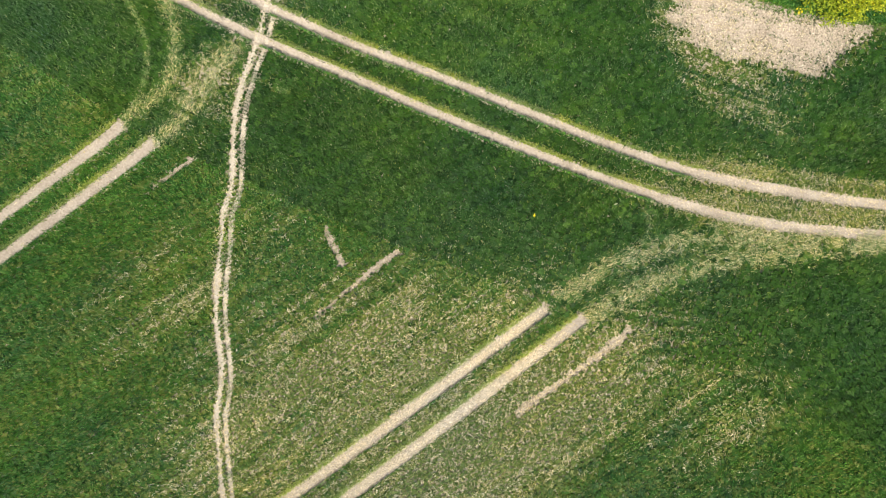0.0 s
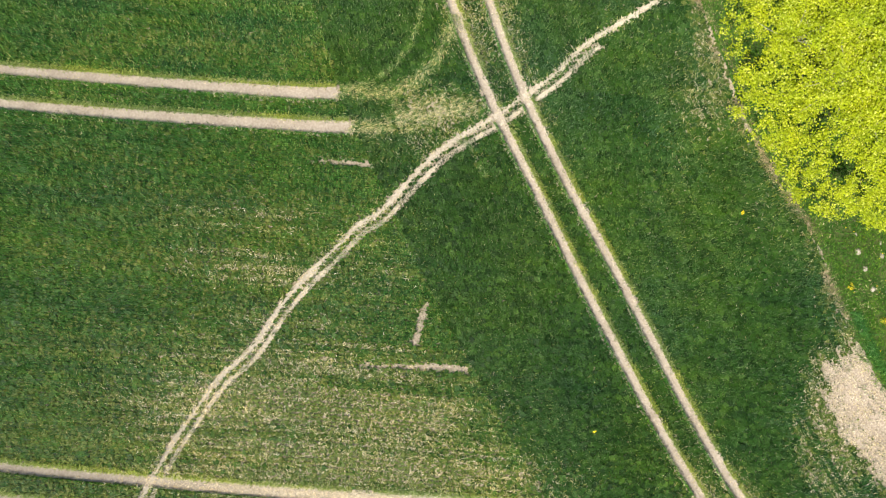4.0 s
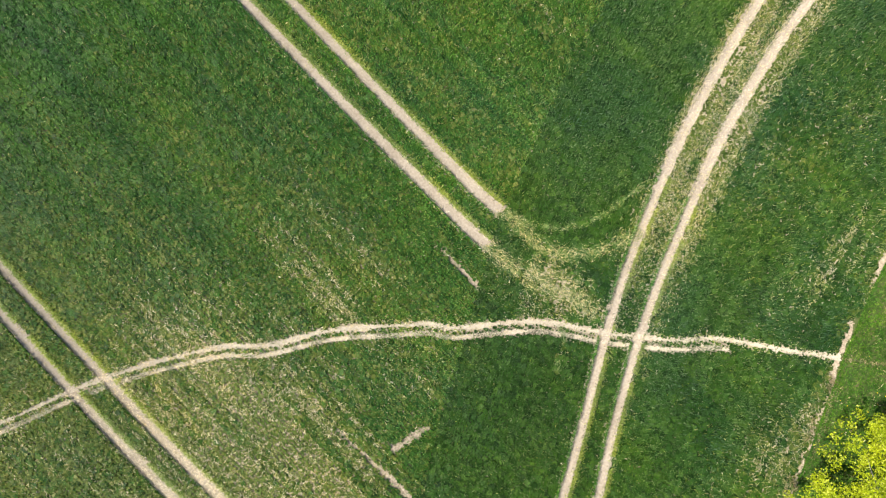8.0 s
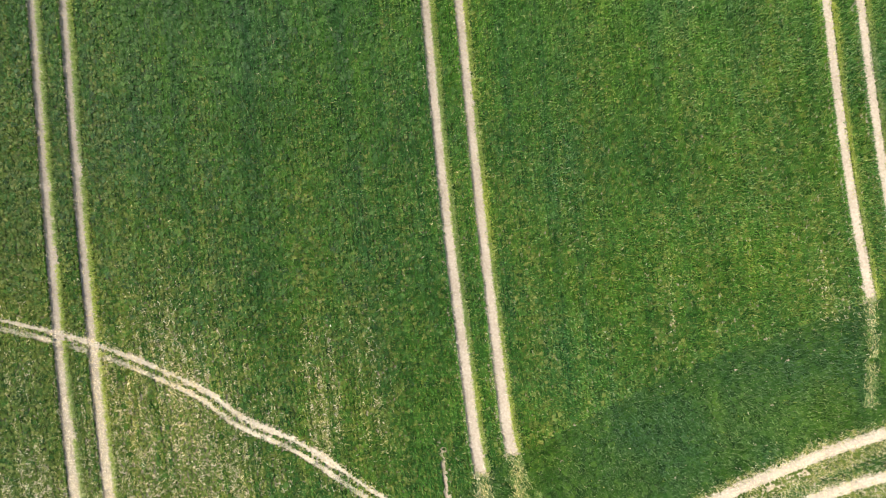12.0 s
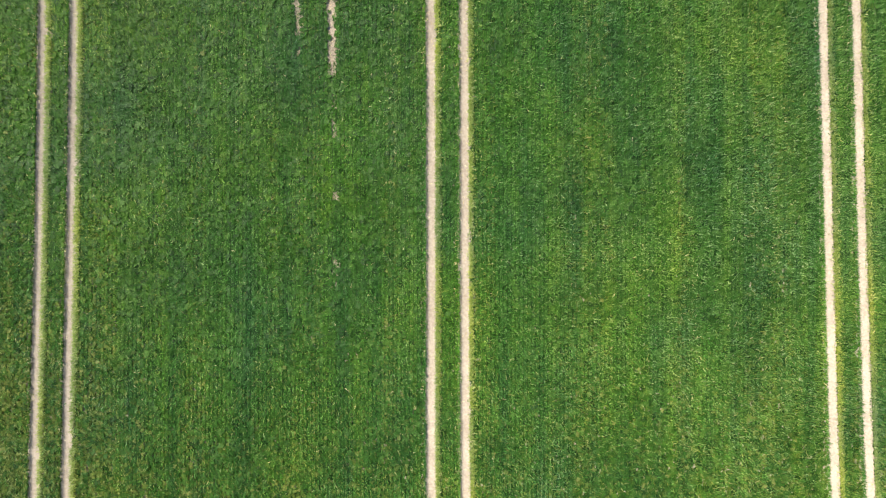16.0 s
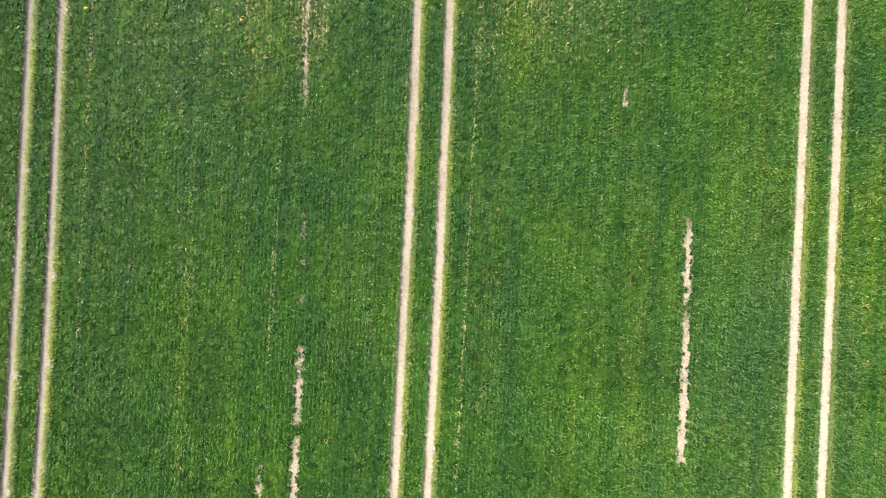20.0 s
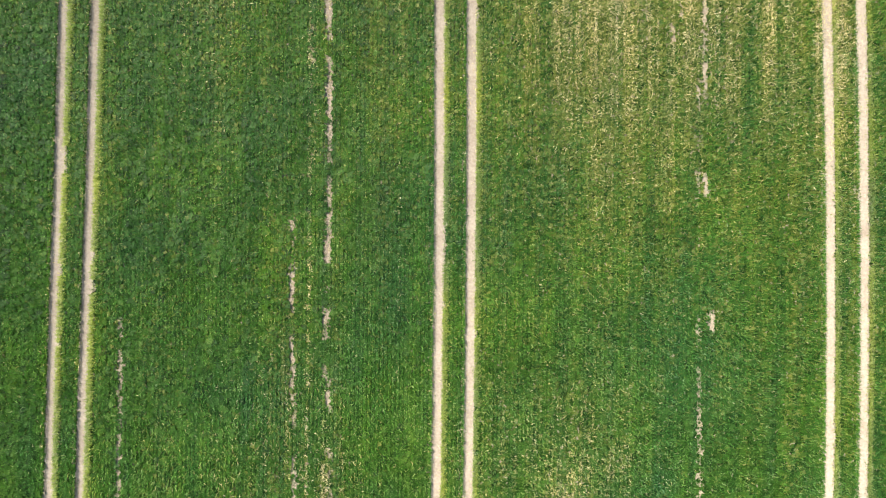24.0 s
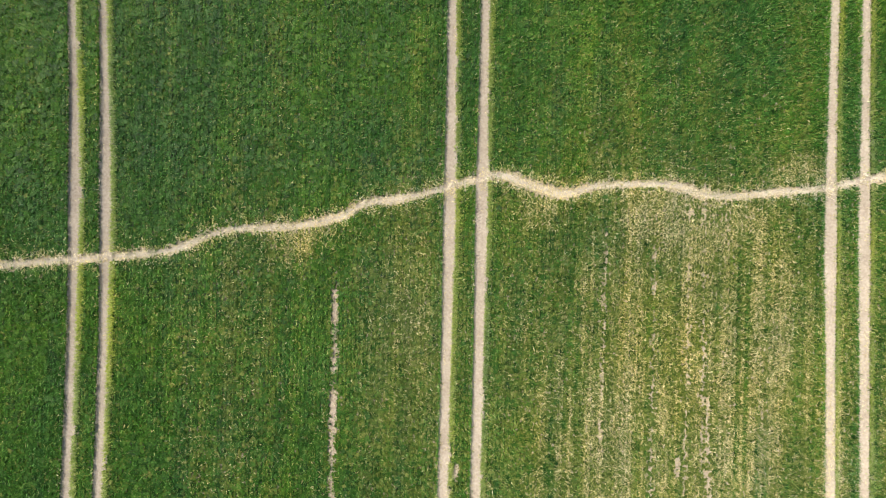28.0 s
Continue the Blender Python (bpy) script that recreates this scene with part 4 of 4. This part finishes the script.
s = RNG.random(k) < 0.10 * np.clip(3 * vnoise(x / 1.4, y / 1.4, 98) - 1.4, 0, 1)
tagged(quads("dry_grass", blades(x[s], y[s], RNG.uniform(0.15, 0.3, s.sum()), RNG.uniform(0.08, 0.25, s.sum()), RNG.uniform(0.02, 0.04, s.sum())), STRAW),
       "dry yellow grass in the verge", "grass", kind="stuff")
sx, sy = np.concatenate([RNG.normal(-11.5, 1.4, 6500), RNG.normal(18.5, 2.2, 1800)]), np.concatenate([RNG.normal(-69.7, 0.85, 6500), RNG.normal(-52.7, 0.5, 1800)])
walked = RNG.uniform(0.80, 1.0, 520) * (len(trail) - 1)          # the trail goes on, faintly, through the grass
sx = np.concatenate([sx, np.interp(walked, np.arange(len(trail)), trail[:, 0]) + RNG.normal(0, 0.07, len(walked))])
sy = np.concatenate([sy, np.interp(walked, np.arange(len(trail)), trail[:, 1]) + RNG.normal(0, 0.07, len(walked))])
on = sy < verge_y(sx)
mown = blades(sx[on], sy[on], RNG.uniform(0.05, 0.18, on.sum()), RNG.uniform(0.10, 0.24, on.sum()), RNG.uniform(0.02, 0.04, on.sum()))
mown[:, :, 2] += 0.07
tagged(quads("withered_grass", mown, WORN), "withered brown grass on worn spots of the verge", "grass", kind="stuff")


px, py = RNG.uniform(-20.5, -8.5, 6000), RNG.normal(0, 0.22, 6000)
tagged(quads("tall_grass", blades(px, verge_y(px) - 0.75 + py, RNG.uniform(0.2, 0.45, 6000), RNG.uniform(0.1, 0.26, 6000), RNG.uniform(0.025, 0.045, 6000)), CROP), "tall dark green grass along the bare corner", "grass", kind="stuff")
px, py = RNG.uniform(-9, 10, 7000), RNG.normal(0.1, 0.3, 7000)
on = vnoise(px / 1.1, py / 0.5, 99) > 0.42
px, py = px[on], py[on]
tagged(quads("withered_grass", blades(px, verge_y(px) + py, RNG.uniform(0.12, 0.3, len(px)), RNG.uniform(0.1, 0.24, len(px)), RNG.uniform(0.016, 0.03, len(px))), WORN), "withered brown grass between crop and verge", "grass", kind="stuff")


def dandelion():
    """A dandelion: a thin stem, a flat rosette and a round yellow head of rays."""
    thing = new("dandelion")
    stem, rosette, flower = bmesh.new(), bmesh.new(), bmesh.new()
    bmesh.ops.create_cone(stem, segments=5, radius1=0.006, radius2=0.004, depth=0.25, cap_ends=True, matrix=Matrix.Translation((0, 0, 0.125)))
    for k in range(6):
        a = k * math.pi / 3 + 0.2
        o = Vector((math.cos(a), math.sin(a), 0))
        n = Vector((-o.y, o.x, 0)) * 0.02
        rosette.faces.new([rosette.verts.new(p) for p in (o * 0.01 + Vector((0, 0, 0.05)), o * 0.08 + n + Vector((0, 0, 0.08)), o * 0.15 + Vector((0, 0, 0.06)), o * 0.08 - n + Vector((0, 0, 0.08)))])
    for ring, (reach, lift) in enumerate(((0.042, 0.250), (0.028, 0.262))):
        for k in range(10):
            a = (k + 0.5 * ring) * math.pi / 5
            o, n = Vector((math.cos(a), math.sin(a), 0)), Vector((-math.sin(a), math.cos(a), 0)) * reach * 0.32
            flower.faces.new([flower.verts.new(p) for p in (Vector((0, 0, 0.25)), o * reach * 0.9 - n + Vector((0, 0, lift)), o * reach + Vector((0, 0, lift - 0.004)), o * reach * 0.9 + n + Vector((0, 0, lift)))])
    for part_name, bm, mat in (("stem", stem, STEM), ("leaf_rosette", rosette, STEM), ("flower_head", flower, PETAL)):
        me = bpy.data.meshes.new(part_name)
        bm.to_mesh(me)
        bm.free()
        me.materials.append(mat)
        new(part_name, me).parent = thing
    return tagged(thing, "small yellow dandelion in the green verge grass", "dandelion", "verge dandelions")


fx = RNG.uniform(-11, 24, 260)
fy = verge_y(fx) - RNG.uniform(0.8, 9, len(fx))
grown = np.flatnonzero(vnoise(fx / 2.0, fy / 2.0, 97) > 0.42)
first_flower = dandelion()
first_flower.matrix_world = Matrix.Translation((fx[grown[0]], fy[grown[0]], 0.06))
for k in grown[1:]:
    copy_thing(first_flower, Matrix.Translation((fx[k], fy[k], 0.06)) @ Matrix.Rotation(k * 1.7, 4, "Z") @ Matrix.Scale(float(RNG.uniform(0.5, 0.8)), 4))


def lump(name, centre, size, material, label, category, seed, group=""):
    bm = bmesh.new()
    bmesh.ops.create_icosphere(bm, subdivisions=3, radius=1)
    for v in bm.verts:
        r = 1 + 0.45 * noise.noise(v.co * 1.3 + Vector((seed, 0, 0))) + 0.15 * noise.noise(v.co * 3.7 + Vector((0, seed, 0)))
        v.co = Vector((v.co.x * size * r, v.co.y * size * 0.8 * r, max(-0.2, v.co.z) * size * 0.55 * r))
    me = bpy.data.meshes.new(name)
    bm.to_mesh(me)
    bm.free()
    me.materials.append(material)
    ob = new(name, me)
    ob.location = centre
    return tagged(ob, label, category, group)


for k, (sx, sy, size) in enumerate([(-3.7, -64.5, 0.10), (-4.75, -64.75, 0.19), (-4.9, -66.25, 0.14), (-5.8, -65.3, 0.15), (-7.0, -65.9, 0.15), (-4.1, -66.1, 0.1), (-7.1, -66.8, 0.1), (-9.6, -65.4, 0.14)]):
    lump("field_stone", (sx, sy, 0.13), size * 1.15, STONE, "pale rounded stone lying in the verge grass", "stone", k * 3.1, "verge stones")


def weed(at, size):
    """A yellow-flowering weed: stem, leaves and a head of small flowers."""
    thing = new("flowering_weed")
    thing.location = (*at, 0)
    bm = bmesh.new()
    bmesh.ops.create_cone(bm, segments=6, radius1=0.015, radius2=0.006, depth=0.45, cap_ends=True, matrix=Matrix.Translation((0, 0, 0.225)))
    me = bpy.data.meshes.new("stem")
    bm.to_mesh(me)
    bm.free()
    me.materials.append(STEM)
    new("stem", me).parent = thing
    n = 10
    low = quads("leaf_rosette", blades(np.zeros(n), np.zeros(n), RNG.uniform(0.1, 0.3, n), RNG.uniform(0.12, 0.25, n), RNG.uniform(0.05, 0.08, n)), STEM, thing)
    n = 34
    heads = quads("flower_head", mats(RNG.normal(0, size, n), RNG.normal(0, size, n), RNG.uniform(0.4, 0.55, n), np.full(n, 0.045), 0.6), PETAL, thing)
    tagged(low, kind="stuff")
    tagged(heads, kind="stuff")
    return tagged(thing, "flowering weed with a loose head of small yellow flowers", "weed", "yellow weeds")


for at, size in (((-21.6, 47.9), 0.035), ((-12.05, 47.8), 0.035), ((-17.4, -49.4), 0.035), ((-3.1, -57.2), 0.05), ((-7.0, -64.3), 0.12), ((21.1, -52.3), 0.26), ((17.9, -50.6), 0.16), ((-16.4, -70.0), 0.12), ((-13.9, -68.6), 0.12), ((-8.9, -66.6), 0.12)):
    weed(at, size)


# ---- trees and bushes ----
def tube(bm, pts, radii, sides=7):
    rings = []
    for i, p in enumerate(pts):
        d = (pts[min(i + 1, len(pts) - 1)] - pts[max(i - 1, 0)]).normalized()
        a = d.orthogonal().normalized()
        b = d.cross(a)
        rings.append([bm.verts.new(p + radii[i] * (math.cos(2 * math.pi * k / sides) * a + math.sin(2 * math.pi * k / sides) * b)) for k in range(sides)])
    for r, s in zip(rings, rings[1:]):
        for k in range(sides):
            bm.faces.new((r[k], r[(k + 1) % sides], s[(k + 1) % sides], s[k]))
    bm.faces.new(rings[-1])
    bm.faces.new(rings[0][::-1])


def wander(rnd, start, end, steps, sway, sag=0.0):
    out = []
    for i in range(steps + 1):
        f = i / steps
        p = start.lerp(end, f)
        w = sway * math.sin(math.pi * f) if i < steps else 0
        out.append(p + Vector((rnd.uniform(-w, w), rnd.uniform(-w, w), rnd.uniform(-w, w) * 0.6 + sag * math.sin(math.pi * f))))
    return out


def crown_tree(name, at, radius, base, top, trunk_r, tips, per_tip, leaf, spread, material, label, category, seed, bulge=0.0, lace=0.55):
    """Trunk, spreading limbs with twigs, and leaf clumps round the twig ends, with gaps between limbs."""
    rnd, rng = random.Random(seed), np.random.default_rng(seed)
    thing = new(name)
    thing.location = (*at, 0)
    wood, fork = bmesh.new(), base * 0.9
    tube(wood, [Vector((0, 0, -0.1)), Vector((0.03, 0, fork * 0.5)), Vector((0, 0.05, fork)), Vector((0.1, 0, top * 0.7))], [trunk_r * 1.25, trunk_r, trunk_r * 0.9, trunk_r * 0.35], 10)
    trunk = bpy.data.meshes.new("trunk")
    wood.to_mesh(trunk)
    wood.free()
    trunk.materials.append(BARK)
    new("trunk", trunk).parent = thing
    ends, limb_count = [], 17
    twigs = bmesh.new()
    for k in range(limb_count):
        a = 2 * math.pi * (k + rnd.uniform(-0.3, 0.3)) / limb_count
        lift = rnd.choice((0.15, 0.35, 0.6, 0.85))
        out = radius * rnd.uniform(0.70, 0.88) * math.cos(lift * 1.15)
        end = Vector((math.cos(a) * out, math.sin(a) * out, base + (top - base) * (0.08 + 0.72 * math.sin(lift * 1.5))))
        start = Vector((0, 0, fork * rnd.uniform(0.7, 1.2)))
        limb = wander(rnd, start, end, 7, 0.35, 0.5)
        bm = bmesh.new()
        tube(bm, limb, [trunk_r * 0.45 * (1 - 0.85 * i / 7) for i in range(8)])
        me = bpy.data.meshes.new("limb")
        bm.to_mesh(me)
        bm.free()
        me.materials.append(BARK)
        new("limb", me).parent = thing
        for j in range(tips // 2 // limb_count):
            f = rnd.uniform(0.12, 1.0) ** 0.6
            g = min(6.999, f * 7)
            p = limb[int(g)].lerp(limb[int(g) + 1], g - int(g))
            q = p + Vector((rnd.gauss(0, 1), rnd.gauss(0, 1), rnd.uniform(-0.2, 1.2))).normalized() * radius * rnd.uniform(0.06, 0.30)
            flat = math.hypot(q.x, q.y) / radius
            q.z = min(q.z, base * 0.7 + (top - base * 0.7) * math.sqrt(max(0.02, 1.1 - min(1.08, flat) ** 2)))
            q.z = max(q.z, base * 0.45)
            if j % 3 == 0:
                tube(twigs, wander(rnd, p, q, 3, 0.12), [t * min(1, 0.3 + radius / 9) for t in (0.022, 0.016, 0.012, 0.007)], 4)
            ends.append(q)
    me = bpy.data.meshes.new("brushwood")
    twigs.to_mesh(me)
    twigs.free()
    me.materials.append(BARK)
    tagged(new("brushwood", me), kind="stuff").parent = thing
    for j in range(tips // 2):          # outer shoots over the whole crown, lobed, with gaps
        a, f = rnd.uniform(0, 2 * math.pi), math.sqrt(rnd.uniform(0.02, 1.0))
        lobe = 0.93 + bulge * math.exp(-((a - 0.75) / 0.6) ** 2) + 0.10 * noise.noise(Vector((2.2 * math.cos(a), 2.2 * math.sin(a), seed)))
        p = Vector((math.cos(a) * f * radius * lobe, math.sin(a) * f * radius * lobe, 0))
        if noise.noise(Vector((p.x * 0.55, p.y * 0.55, seed + 9))) < -0.55 or noise.noise(Vector((p.x * 1.5, p.y * 1.5, seed + 5))) < -lace:
            continue
        p.z = base * 0.62 + (top - base * 0.62) * math.sqrt(max(0.0, 1 - f * f)) + 0.8 * noise.noise(p * 0.9) - abs(rnd.gauss(0, 0.3))
        ends.append(p)
    e = np.array([tuple(q) for q in ends])
    c = np.repeat(e, per_tip, 0) + rng.normal(0, 1, (len(e) * per_tip, 3)) * np.array([spread, spread, spread * 0.6])
    n = len(c)
    u, w = rng.normal(0, 1, (n, 3)), rng.normal(0, 1, (n, 3))
    u[:, 2] *= 0.35
    w[:, 2] *= 0.35
    u /= np.linalg.norm(u, axis=1)[:, None]
    w -= u * (u * w).sum(1)[:, None]
    w /= np.linalg.norm(w, axis=1)[:, None]
    s = (leaf * rng.uniform(0.6, 1.3, n))[:, None]
    tagged(quads("crown", np.stack([c - u * s - w * s * 0.7, c - u * s + w * s * 0.7, c + u * s], 1), material, thing), kind="stuff")
    return tagged(thing, label, category)


crown_tree("maple_tree", (5.6, -63.8), 9.8, 4.0, 8.6, 0.34, 6400, 56, 0.06, 0.18, MAPLE, "broad tree in bright yellow-green spring blossom beside the field", "tree", 3, 0.12, 0.38)
crown_tree("verge_bush", (-15.2, -74.0), 4.4, 1.6, 4.2, 0.12, 1500, 46, 0.07, 0.2, BUSH, "dense olive-green bush at the corner of the field", "bush", 5)
crown_tree("verge_bush", (-9.6, -74.6), 3.2, 1.6, 4.4, 0.12, 1000, 46, 0.07, 0.2, BUSH, "rounded olive-green bush behind the verge", "bush", 9)
crown_tree("small_bush", (14.4, -54.9), 0.55, 0.3, 0.7, 0.015, 68, 12, 0.045, 0.14, MAPLE, "small yellow-green bush in the verge", "bush", 11)
